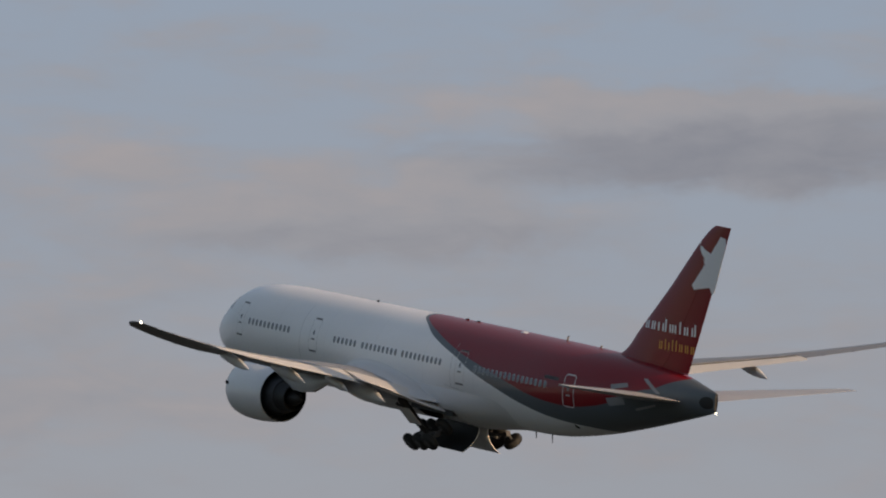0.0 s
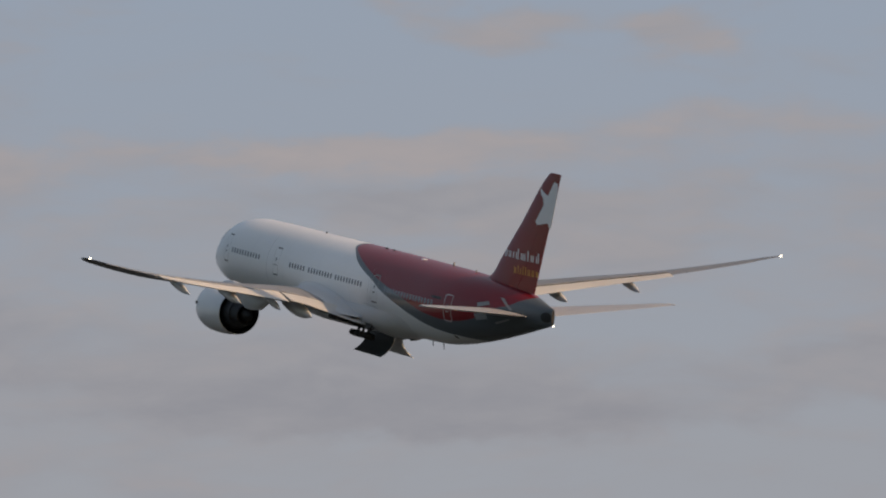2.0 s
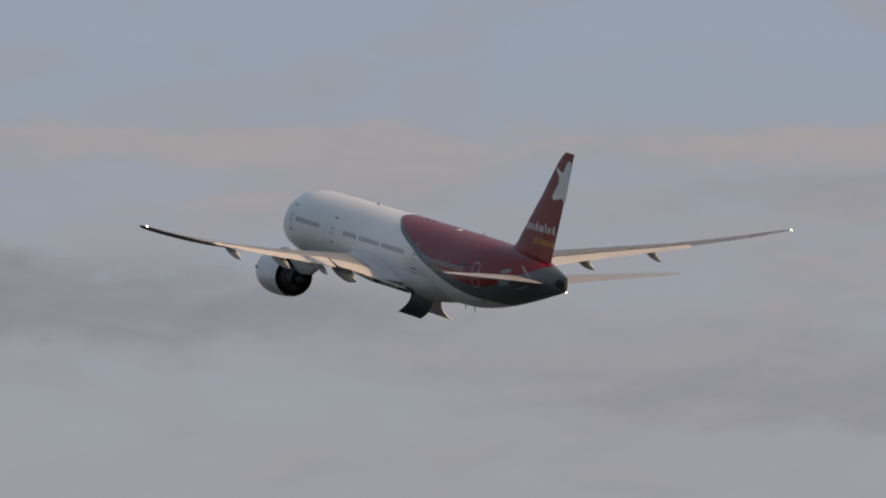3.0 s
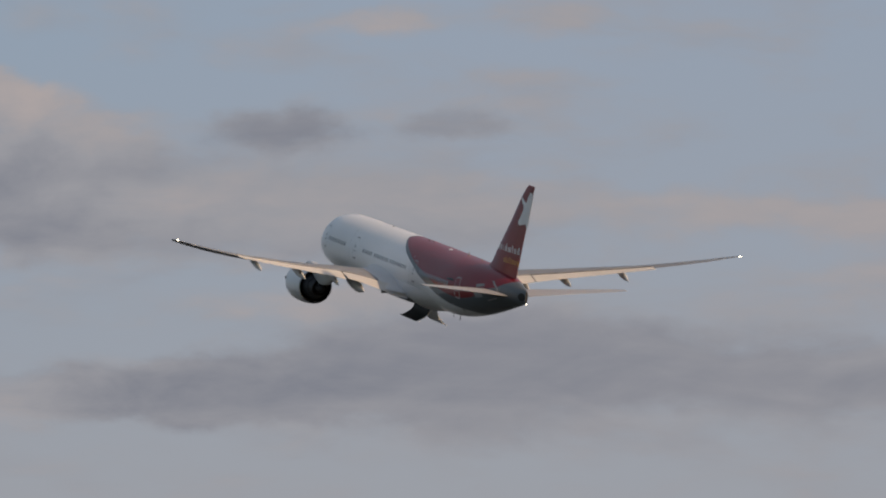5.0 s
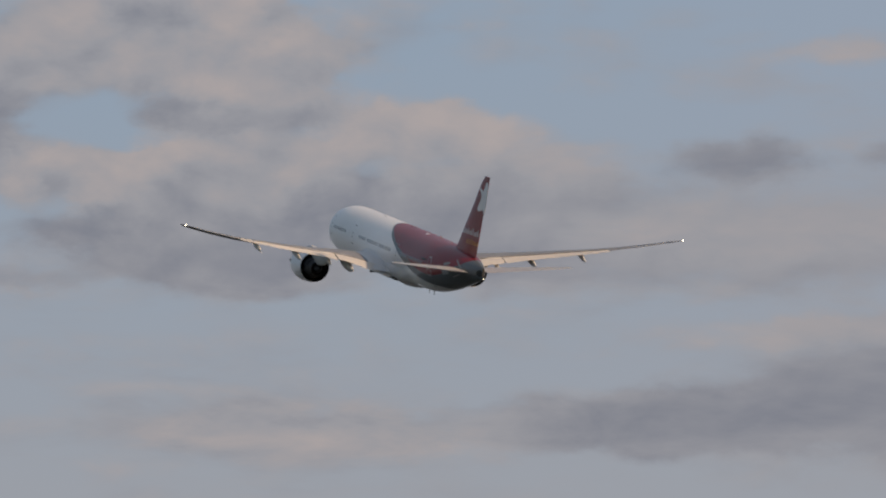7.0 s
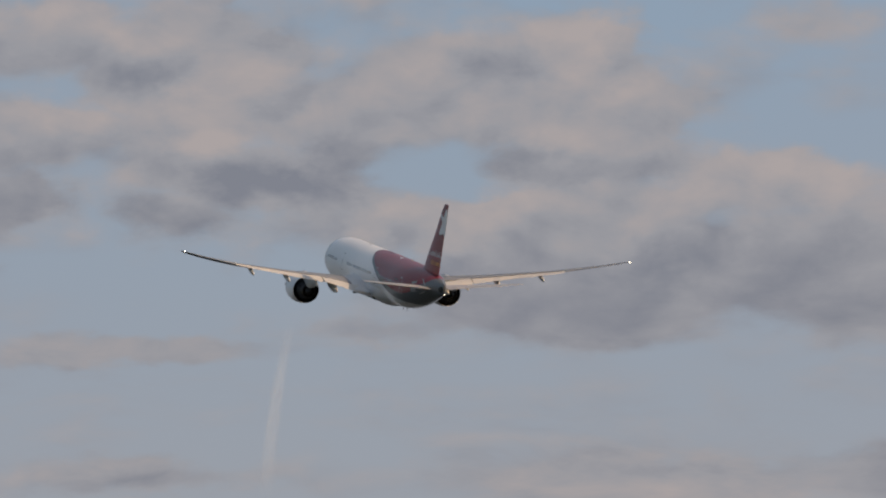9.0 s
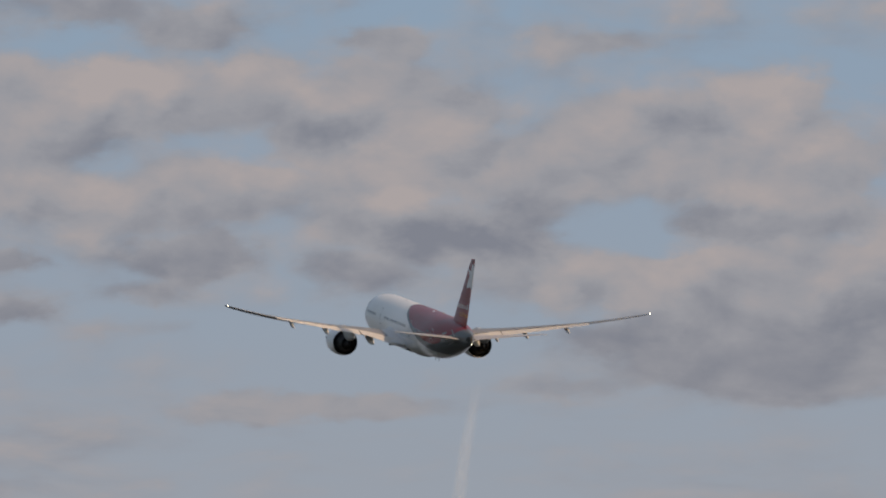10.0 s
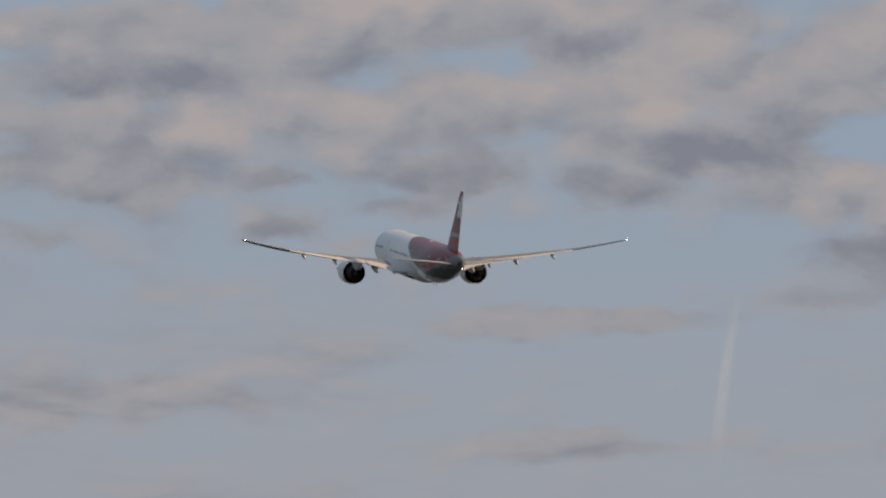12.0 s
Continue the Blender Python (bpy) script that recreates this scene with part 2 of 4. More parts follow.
    bank(-7.18, 8.70, 1.20, 0.17, 0.50, 0.5)
    bank(-7.66, 8.41, 1.40, 0.15, 0.40, -0.3)
    bank(-7.16, 7.27, 1.68, 0.23, 0.60, -0.3)
    bank(-9.44, 8.84, 1.20, 0.15, 0.40, 0.5)
    bank(-10.39, 7.49, 1.68, 0.25, 0.50, 0.0)
    bank(-9.10, 9.39, 0.44, 0.16, 0.40, 0.25)
    bank(6.27, 10.58, 0.77, 0.12, 0.60, -0.5)
    bank(5.56, 10.52, 0.31, 0.12, 0.50, -0.3)
    bank(4.49, 10.44, 0.29, 0.10, 0.70, -0.7)
    bank(3.30, 10.46, 0.46, 0.10, 0.50, -0.2)
    bank(6.50, 10.20, 0.42, 0.19, 0.70, 0.6)
    bank(5.95, 10.25, 0.50, 0.15, 0.80, 0.8)
    bank(5.20, 10.23, 0.34, 0.17, 0.80, 0.8)
    bank(6.17, 10.07, 0.77, 0.17, 0.80, 0.4)
    bank(6.37, 9.90, 0.54, 0.16, 0.70, -0.5)
    bank(5.46, 10.03, 0.57, 0.17, 0.70, 0.1)
    bank(4.49, 10.20, 0.42, 0.15, 0.70, 0.7)
    bank(4.62, 10.08, 0.54, 0.12, 0.60, 0.3)
    bank(4.75, 9.97, 0.57, 0.12, 0.70, -0.5)
    bank(4.04, 10.08, 0.42, 0.12, 0.60, 0.1)
    bank(6.33, 9.63, 0.42, 0.17, 0.70, 0.5)
    bank(5.59, 9.69, 0.42, 0.17, 0.60, 0.2)
    bank(5.49, 9.55, 0.27, 0.12, 0.50, -0.5)
    bank(5.27, 9.60, 0.31, 0.17, 0.60, 0.5)
    bank(6.01, 9.49, 0.50, 0.10, 0.60, -0.5)
    bank(4.88, 9.85, 0.38, 0.12, 0.60, -0.3)
    bank(4.39, 9.73, 0.33, 0.25, 0.90, 1.0)
    bank(4.59, 9.60, 0.31, 0.17, 0.80, 0.6)
    bank(4.46, 9.43, 0.57, 0.12, 0.60, -0.5)
    bank(3.78, 9.73, 0.50, 0.25, 0.60, 0.1)
    bank(3.84, 9.30, 0.57, 0.16, 0.90, -1.0)
    bank(4.17, 9.31, 0.38, 0.12, 0.70, -0.7)
    bank(3.65, 9.47, 0.25, 0.12, 0.60, -0.6)
    bank(3.13, 10.06, 0.46, 0.17, 0.70, 0.5)
    bank(3.30, 9.79, 0.57, 0.25, 0.70, 0.1)
    bank(2.84, 10.00, 0.38, 0.12, 0.80, -0.4)
    bank(2.81, 9.76, 0.50, 0.21, 0.70, -0.2)
    bank(2.36, 10.16, 0.46, 0.19, 0.80, 0.6)
    bank(2.07, 10.08, 0.34, 0.17, 0.60, 0.2)
    bank(2.39, 9.79, 0.46, 0.17, 0.60, 0.1)
    bank(1.91, 9.76, 0.42, 0.17, 0.60, 0.3)
    bank(2.45, 9.57, 0.31, 0.10, 0.60, 0.5)
    bank(2.39, 9.42, 0.46, 0.10, 0.70, -0.6)
    bank(1.90, 9.47, 0.42, 0.17, 0.50, 0.0)
    bank(5.62, 9.21, 0.44, 0.15, 0.90, -0.9)
    bank(5.62, 9.32, 0.27, 0.07, 0.50, 0.3)
    bank(4.62, 9.12, 0.42, 0.17, 0.70, -0.6)
    bank(5.88, 9.01, 0.34, 0.08, 0.50, -0.6)
    bank(6.50, 8.95, 0.31, 0.10, 0.60, -0.7)
    bank(6.62, 9.21, 0.23, 0.10, 0.60, -0.6)
    bank(3.46, 9.18, 0.50, 0.17, 0.50, 0.1)
    bank(2.97, 9.15, 0.61, 0.12, 0.60, 0.4)
    bank(2.16, 9.19, 0.77, 0.15, 0.70, 0.4)
    bank(2.32, 8.99, 0.96, 0.17, 0.60, -0.2)
    bank(2.81, 8.64, 0.88, 0.17, 0.65, -0.5)
    bank(2.10, 8.61, 0.69, 0.21, 0.65, -0.6)
    bank(3.29, 8.77, 0.61, 0.12, 0.50, -0.6)
    bank(3.62, 9.02, 0.77, 0.12, 0.40, 0.1)
    bank(4.88, 8.38, 0.92, 0.10, 0.50, 0.1)
    bank(3.46, 8.48, 0.57, 0.08, 0.40, -0.4)
    bank(6.04, 8.80, 0.46, 0.08, 0.35, 0.0)
    bank(6.27, 8.19, 0.57, 0.17, 0.30, 0.0)
    bank(7.27, 9.76, 0.80, 0.17, 0.90, -0.9)
    bank(7.69, 10.02, 0.80, 0.17, 0.70, 0.3)
    bank(6.81, 10.01, 0.69, 0.17, 0.70, 0.5)
    bank(7.56, 9.33, 0.61, 0.25, 0.80, -0.5)
    bank(7.85, 9.49, 0.38, 0.12, 0.60, 0.4)
    bank(6.98, 9.52, 0.31, 0.15, 0.80, 0.9)
    bank(7.43, 9.14, 0.77, 0.12, 0.60, -0.6)
    bank(7.98, 8.88, 0.38, 0.10, 0.50, -0.6)
    bank(8.08, 9.25, 0.31, 0.12, 0.50, 0.2)
    bank(7.37, 7.92, 1.40, 0.15, 0.60, -0.1)
    bank(7.92, 7.97, 0.42, 0.17, 0.40, 0.1)
    bank(4.63, 7.66, 1.19, 0.12, 0.40, 0.0)
    bank(7.11, 8.55, 0.38, 0.10, 0.30, 0.0)
    bank(6.56, 8.89, 0.38, 0.09, 0.50, -0.5)
    bank(1.09, 9.37, 0.61, 0.17, 0.70, 0.5)
    bank(1.41, 9.21, 0.61, 0.15, 0.60, 0.3)
    bank(0.93, 8.99, 0.61, 0.21, 0.70, -0.3)
    bank(1.41, 8.86, 1.00, 0.21, 0.70, -0.5)
    bank(0.90, 8.62, 0.61, 0.21, 0.60, -0.7)
    bank(0.93, 10.24, 0.50, 0.15, 0.60, 0.4)
    bank(4.80, 8.37, 0.88, 0.10, 0.50, -0.1)
    bank(1.57, 7.65, 1.26, 0.15, 0.50, 0.2)
    bank(4.97, 7.65, 0.88, 0.12, 0.40, 0.0)
    bank(-14.80, 8.95, 1.70, 0.24, 0.60, -0.6)
    bank(-14.60, 9.33, 1.80, 0.11, 0.55, 0.5)
    bank(-13.00, 8.50, 1.50, 0.16, 0.45, -0.3)
    bank(-13.42, 7.81, 3.59, 0.50, 0.35, 0.1)
    bank(-6.33, 7.05, 3.59, 0.50, 0.30, 0.1)
    bank(-6.34, 8.08, 3.59, 0.54, 0.30, 0.2)
    bank(-9.06, 8.24, 3.59, 0.50, 0.30, 0.2)
    bank(0.02, 8.85, 2.79, 0.29, 0.35, 0.0)
    bank(4.16, 9.89, 3.45, 1.04, 0.28, 0.1)
    bank(7.37, 9.50, 2.11, 1.00, 0.28, 0.0)
    bank(7.21, 8.16, 2.68, 0.66, 0.12, 0.1)
    # a thin veil everywhere, and billows that tear the edges of the banks
    veil = noise_tex(0.50, 1.9, 6, 0.55, 0.5, 7.3)
    sep = n.new("ShaderNodeSeparateXYZ")
    l.new(uv.outputs[0], sep.inputs[0])
    # streaky layers to the right and low down, heaped clouds to the left
    heap = n.new("ShaderNodeMapRange")
    heap.interpolation_type = "SMOOTHSTEP"
    heap.inputs["From Min"].default_value, heap.inputs["From Max"].default_value = -2.5, 2.5
    l.new(sep.outputs[0], heap.inputs["Value"])
    high = n.new("ShaderNodeMapRange")
    high.interpolation_type = "SMOOTHSTEP"
    high.inputs["From Min"].default_value, high.inputs["From Max"].default_value = 8.1, 9.0
    l.new(sep.outputs[1], high.inputs["Value"])
    heaped = math_node(n, l, "MULTIPLY", heap.outputs[0], high.outputs[0])

    def billow(shift_x, shift_y):
        streak = noise_tex(1.5, 4.6, 8, 0.53, 0.35, 3.1)
        puff = noise_tex(1.9, 2.8, 8, 0.53, 0.22, 11.7)
        for q, o in ((streak, 3.1), (puff, 11.7)):
            q.inputs["Vector"].links[0].from_node.inputs["Location"].default_value = (o + shift_x, o + shift_y, o)
        mp = n.new("ShaderNodeMapping")
        mp.inputs["Scale"].default_value, mp.inputs["Location"].default_value = (2.3, 3.1, 1), (shift_x * 0.9, shift_y * 0.9, 0.5)
        l.new(at.outputs[0], mp.inputs["Vector"])
        cell = n.new("ShaderNodeTexVoronoi")
        cell.feature = "SMOOTH_F1"
        cell.inputs["Scale"].default_value, cell.inputs["Smoothness"].default_value = 1.0, 0.6
        l.new(mp.outputs[0], cell.inputs["Vector"])
        lump = math_node(n, l, "MULTIPLY_ADD", cell.outputs["Distance"], -0.65, math_node(n, l, "MULTIPLY_ADD", puff.outputs["Fac"], 0.90, 0.33))
        a = math_node(n, l, "MULTIPLY", streak.outputs["Fac"], math_node(n, l, "SUBTRACT", 1.0, heaped))
        return math_node(n, l, "MULTIPLY_ADD", lump, heaped, a)

    torn, shade = billow(0.0, 0.0), billow(0.12, 0.34)
    field = math_node(n, l, "ADD", math_node(n, l, "MULTIPLY", cover, math_node(n, l, "MULTIPLY_ADD", heap.outputs[0], 0.25, 0.85)), math_node(n, l, "MULTIPLY_ADD", veil.outputs["Fac"], 1.5, -0.72))
    field = math_node(n, l, "ADD", field, math_node(n, l, "MULTIPLY_ADD", torn, 1.3, -0.65))
    alpha = n.new("ShaderNodeMapRange")
    alpha.interpolation_type = "SMOOTHSTEP"
    alpha.inputs["From Min"].default_value, alpha.inputs["From Max"].default_value = -0.15, 0.75
    l.new(field, alpha.inputs["Value"])
    tone = math_node(n, l, "DIVIDE", light, math_node(n, l, "MULTIPLY_ADD", cover, 0.55, 0.40))
    relief = math_node(n, l, "SUBTRACT", torn, shade)
    tone = math_node(n, l, "MULTIPLY_ADD", relief, math_node(n, l, "MULTIPLY_ADD", heap.outputs[0], 1.6, 0.9), tone)
    ramp = n.new("ShaderNodeValToRGB")
    ramp.color_ramp.elements[0].color, ramp.color_ramp.elements[1].color = CLOUD_DARK, CLOUD_LIT
    ramp.color_ramp.elements.new(0.5).color = CLOUD_MID
    l.new(math_node(n, l, "MULTIPLY_ADD", tone, 0.5, 0.5, clamp=True), ramp.inputs[0])
    h = math_node(n, l, "MULTIPLY_ADD", sep.outputs[1], 1 / 4.0, -7.0 / 4.0, clamp=True)
    c = mix_node(n, l, h, SKY_LOW, mix_node(n, l, heap.outputs[0], SKY_VEILED, SKY_HIGH))
    c = mix_node(n, l, math_node(n, l, "MULTIPLY", alpha.outputs[0], 0.92), c, ramp.outputs[0])
    e, o = n.new("ShaderNodeEmission"), n.new("ShaderNodeOutputMaterial")
    l.new(c, e.inputs["Color"])
    # the sheet thins out to the open sky at its sides and top
    side = n.new("ShaderNodeMapRange")
    side.interpolation_type = "SMOOTHSTEP"
    side.inputs["From Min"].default_value, side.inputs["From Max"].default_value = 58, 34
    l.new(math_node(n, l, "ABSOLUTE", math_node(n, l, "ADD", sep.outputs[0], 4.0)), side.inputs["Value"])
    top = n.new("ShaderNodeMapRange")
    top.interpolation_type = "SMOOTHSTEP"
    top.inputs["From Min"].default_value, top.inputs["From Max"].default_value = 44, 22
    l.new(sep.outputs[1], top.inputs["Value"])
    clear, both = n.new("ShaderNodeBsdfTransparent"), n.new("ShaderNodeMixShader")
    l.new(math_node(n, l, "MULTIPLY", side.outputs[0], top.outputs[0]), both.inputs[0])
    l.new(clear.outputs[0], both.inputs[1])
    l.new(e.outputs[0], both.inputs[2])
    l.new(both.outputs[0], o.inputs["Surface"])
    return m


def sky_sheet(radius=4600.0):
    nb, nr = 130, 50
    verts, faces, uvs = [], [], []
    for j in range(nr + 1):
        for i in range(nb + 1):
            b, r = -64 + 120 * i / nb, -1.0 + 46 * j / nr
            a, e = radians(b), radians(r)
            verts.append((-math.sin(a) * math.cos(e) * radius, math.cos(a) * math.cos(e) * radius, EYE.z + math.sin(e) * radius))
            uvs.append((b, r))
    for j in range(nr):
        for i in range(nb):
            k = j * (nb + 1) + i
            faces.append((k, k + 1, k + nb + 2, k + nb + 1))
    me = bpy.data.meshes.new("backdrop")
    me.from_pydata(verts, [], faces)
    layer = me.uv_layers.new(name="bearing")
    for lp in me.loops:
        layer.data[lp.index].uv = uvs[lp.vertex_index]
    me.materials.append(cloud_sky())
    me.polygons.foreach_set("use_smooth", [True] * len(me.polygons))
    return tagged(new("backdrop", me), "pale blue evening sky with torn grey and pinkish cloud banks", "sky", kind="structure")


sky_sheet()


def grass_ground():
    m, n, l = graph("grass_ground")
    m_ground = finish(m, n, l, (0.030, 0.034, 0.028, 1), rough=0.9, grime=0.35, scale=0.02, bump=0.0, stretch=(1, 1, 1))
    bm = bmesh.new()
    bmesh.ops.create_circle(bm, cap_ends=True, segments=96, radius=4900)
    me = bpy.data.meshes.new("ground")
    bm.to_mesh(me)
    me.materials.append(m_ground)
    return tagged(new("ground", me), "flat dull green grassland under the flight path", "ground", kind="structure")


grass_ground()

# ---- building helpers ----
def part(name, bm, material, parent, label="", angle=35):
    """Links a bmesh as one mesh object under a thing or a part."""
    bmesh.ops.recalc_face_normals(bm, faces=bm.faces)
    me = bpy.data.meshes.new(name)
    bm.to_mesh(me)
    bm.free()
    me.polygons.foreach_set("use_smooth", [True] * len(me.polygons))
    me.set_sharp_from_angle(angle=radians(angle))
    for mat in (material if isinstance(material, (list, tuple)) else [material]):
        me.materials.append(mat)
    ob = new(name, me)
    ob.parent = parent
    if label:
        tagged(ob, label)
    return ob


def again(ob, name, parent, m):
    """One more object on the same mesh."""
    o = new(name, ob.data)
    o.parent = parent
    o.matrix_basis = m
    return o


def at(s, y, z):
    """A point of the airliner: station behind the nose, metres to its left, metres above the body's axis."""
    return Vector((32.0 - s, y, z))


def loft(bm, rings, cap=True, skip=None):
    vs = [[bm.verts.new(p) for p in r] for r in rings]
    k = len(vs[0])
    for i in range(len(vs) - 1):
        for j in range(k):
            if skip and skip(i, j):
                continue
            bm.faces.new((vs[i][j], vs[i][(j + 1) % k], vs[i + 1][(j + 1) % k], vs[i + 1][j]))
    if cap:
        bm.faces.new(vs[0])
        bm.faces.new(vs[-1])
    return vs


def box(bm, lo, hi, bevel=0.0):
    v = [bm.verts.new((x, y, z)) for x in (lo[0], hi[0]) for y in (lo[1], hi[1]) for z in (lo[2], hi[2])]
    fs = [bm.faces.new([v[i] for i in q]) for q in ((0, 1, 3, 2), (4, 6, 7, 5), (0, 4, 5, 1), (2, 3, 7, 6), (0, 2, 6, 4), (1, 5, 7, 3))]
    if bevel:
        bmesh.ops.bevel(bm, geom=list({e for f in fs for e in f.edges}), offset=bevel, segments=2, affect="EDGES")


def rod(bm, a, b, r0, r1=None, n=10):
    a, b = Vector(a), Vector(b)
    q = (b - a).to_track_quat("Z", "Y").to_matrix()
    r1 = r0 if r1 is None else r1
    loft(bm, [[p + q @ Vector((math.cos(2 * math.pi * k / n) * r, math.sin(2 * math.pi * k / n) * r, 0)) for k in range(n)] for p, r in ((a, r0), (b, r1))])


def spun(bm, profile, centre, axis="x", n=48, close=False):
    """Turns a profile of (station offset, radius) about the fore-and-aft axis through centre; x runs aft."""
    rings = []
    for s, r in profile:
        rings.append([Vector((centre[0] - s, centre[1] + r * math.cos(2 * math.pi * k / n), centre[2] + r * math.sin(2 * math.pi * k / n))) for k in range(n)])
    loft(bm, rings, cap=close)


def smooth_interp(x, xs, ys):
    """Monotone cubic through the table."""
    i = max(0, min(len(xs) - 2, int(np.searchsorted(xs, x)) - 1))
    h = [xs[k + 1] - xs[k] for k in range(len(xs) - 1)]
    d = [(ys[k + 1] - ys[k]) / h[k] for k in range(len(h))]

    def slope(k):
        if k == 0:
            return d[0]
        if k == len(xs) - 1:
            return d[-1]
        return 0.0 if d[k - 1] * d[k] <= 0 else 2 * d[k - 1] * d[k] / (d[k - 1] + d[k])

    t = (x - xs[i]) / h[i]
    return ((2 * t ** 3 - 3 * t ** 2 + 1) * ys[i] + (t ** 3 - 2 * t ** 2 + t) * h[i] * slope(i)
            + (3 * t ** 2 - 2 * t ** 3) * ys[i + 1] + (t ** 3 - t ** 2) * h[i] * slope(i + 1))


# station, top, bottom, half width of the body
ST = [1.0, 1.12, 1.4, 2.0, 2.9, 3.8, 4.7, 6.1, 8.0, 10.5, 20.0, 30.0, 38.0, 42.0, 45.0, 48.0, 51.0, 54.0, 57.0, 60.0, 61.9, 62.6]
TOP = [-1.02, -0.65, -0.29, 0.25, 0.84, 1.42, 1.98, 2.50, 2.79, 2.90, 2.98, 3.06, 3.10, 3.10, 3.10, 3.09, 3.05, 2.95, 2.75, 2.35, 1.98, 1.84]
BOT = [-1.02, -1.37, -1.69, -2.11, -2.53, -2.80, -2.99, -3.16, -3.27, -3.30, -3.22, -3.14, -3.10, -3.12, -3.02, -2.67, -2.15, -1.52, -0.83, -0.11, 0.36, 0.56]
HALF = [0.0, 0.40, 0.78, 1.24, 1.76, 2.12, 2.42, 2.74, 2.98, 3.10, 3.10, 3.10, 3.10, 3.10, 3.08, 2.93, 2.62, 2.15, 1.58, 0.88, 0.38, 0.10]


def body_at(s):
    return tuple(smooth_interp(s, ST, q) for q in (TOP, BOT, HALF))


def skin(s, z, side=1, out=0.0):
    """The point of the body's skin at a station and height on one side, pushed out by a little."""
    t, b, w = body_at(s)
    c, h = (t + b) / 2, (t - b) / 2
    k = max(-1.0, min(1.0, (z - c) / h))
    y = w * math.sqrt(1 - k * k)
    n = Vector((0, y / (w * w), (z - c) / (h * h))).normalized()
    return at(s, side * (y + n.y * out), z + n.z * out)


# ---- the airliner ----
plane = tagged(new("airliner"), "white and dark red twin-engine passenger airliner climbing away", "airplane")
BAY = (30.2, 35.6)          # stations of the main gear bay


def build_body():
    bm = bmesh.new()
    sts = sorted(set([1.02, 1.06, 1.12, 1.25, 1.4, 1.7] + [2 + 0.5 * k for k in range(18)] + [11 + 1.0 * k for k in range(19)] + [BAY[0], 31, 32, 33, 34, 35, BAY[1]]
                     + [36 + 1.0 * k for k in range(10)] + [46 + 0.75 * k for k in range(22) if 46 + 0.75 * k < 62.2] + [62.3, 62.6]))
    n = 72
    rings = []
    for s in sts:
        t, b, w = body_at(s)
        rings.append([at(s, w * math.cos(2 * math.pi * k / n), (t + b) / 2 + (t - b) / 2 * math.sin(2 * math.pi * k / n)) for k in range(n)])

    def bay(i, j):
        return BAY[0] <= sts[i] and sts[i + 1] <= BAY[1] and abs(j + 0.5 - 54) < 10

    vs = loft(bm, rings, cap=False, skip=bay)
    bm.faces.new(vs[0])
    body = part("fuselage", bm, m_body, plane, "white fuselage with dark red aft body and slate tail cone", angle=60)
    # tail end: the auxiliary exhaust
    bm = bmesh.new()
    rings = []
    for s, k in ((62.55, 1.02), (62.63, 1.01), (62.64, 0.97), (62.56, 0.93)):
        t, b, w = body_at(min(s, 62.6))
        rings.append([at(s, (w + 0.02) * k * math.cos(2 * math.pi * q / 32), (t + b) / 2 + (t - b) / 2 * k * math.sin(2 * math.pi * q / 32)) for q in range(32)])
    loft(bm, rings, cap=False)
    part("tail_exhaust_rim", bm, m_slate, body)
    # cap painted black so that the sun on the blunt end doesn't show
    bm = bmesh.new()
    t, b, w = body_at(62.6)
    vs = loft(bm, [[at(s, (w + 0.02) * k * math.cos(2 * math.pi * q / 32), (t + b) / 2 + (t - b) / 2 * k * math.sin(2 * math.pi * q / 32)) for q in range(32)] for s, k in ((62.575, 0.94), (62.59, 0.90), (62.60, 0.6))], cap=False)
    bm.faces.new(vs[-1])
    part("tail_end_cap", bm, m_black, body, "dark cap closing the tail end")
    # the exhaust mouth on the tail end's flank: flat black for its unlit depth
    for side in (1,):
        bm = bmesh.new()
        rings = [[bm.verts.new(skin(62.02 + 0.57 * r * math.cos(2 * math.pi * k / 28), 1.14 + 0.40 * r * math.sin(2 * math.pi * k / 28), side, o)) for k in range(28)] for r, o in ((1.0, 0.004), (0.97, 0.02), (0.7, 0.02), (0.4, 0.02), (0.15, 0.02))]
        for a, b in zip(rings, rings[1:]):
            for k in range(28):
                bm.faces.new((a[k], a[(k + 1) % 28], b[(k + 1) % 28], b[k]))
        bm.faces.new(rings[-1])
        part("exhaust_mouth", bm, m_black, body, "black exhaust mouth")
    # cockpit glazing
    for side in (1, -1):
        for k, (s0, s1, za, zb) in enumerate(((3.05, 3.75, 0.45, 1.12), (3.80, 4.50, 0.50, 1.38), (4.55, 5.20, 0.58, 1.42))):
            bm = bmesh.new()
            g = [[bm.verts.new(skin(s0 + (s1 - s0) * i / 4, za + 0.1 * k + (min(zb, body_at(s0 + (s1 - s0) * i / 4)[0] - 0.12) - za) * j / 4, side, 0.012)) for j in range(5)] for i in range(5)]
            for i in range(4):
                for j in range(4):
                    bm.faces.new((g[i][j], g[i + 1][j], g[i + 1][j + 1], g[i][j + 1]))
            part("cockpit_window", bm, m_pane, body)
    return body


def win_z(s):
    return 0.36 + 0.0045 * (s - 8.0)


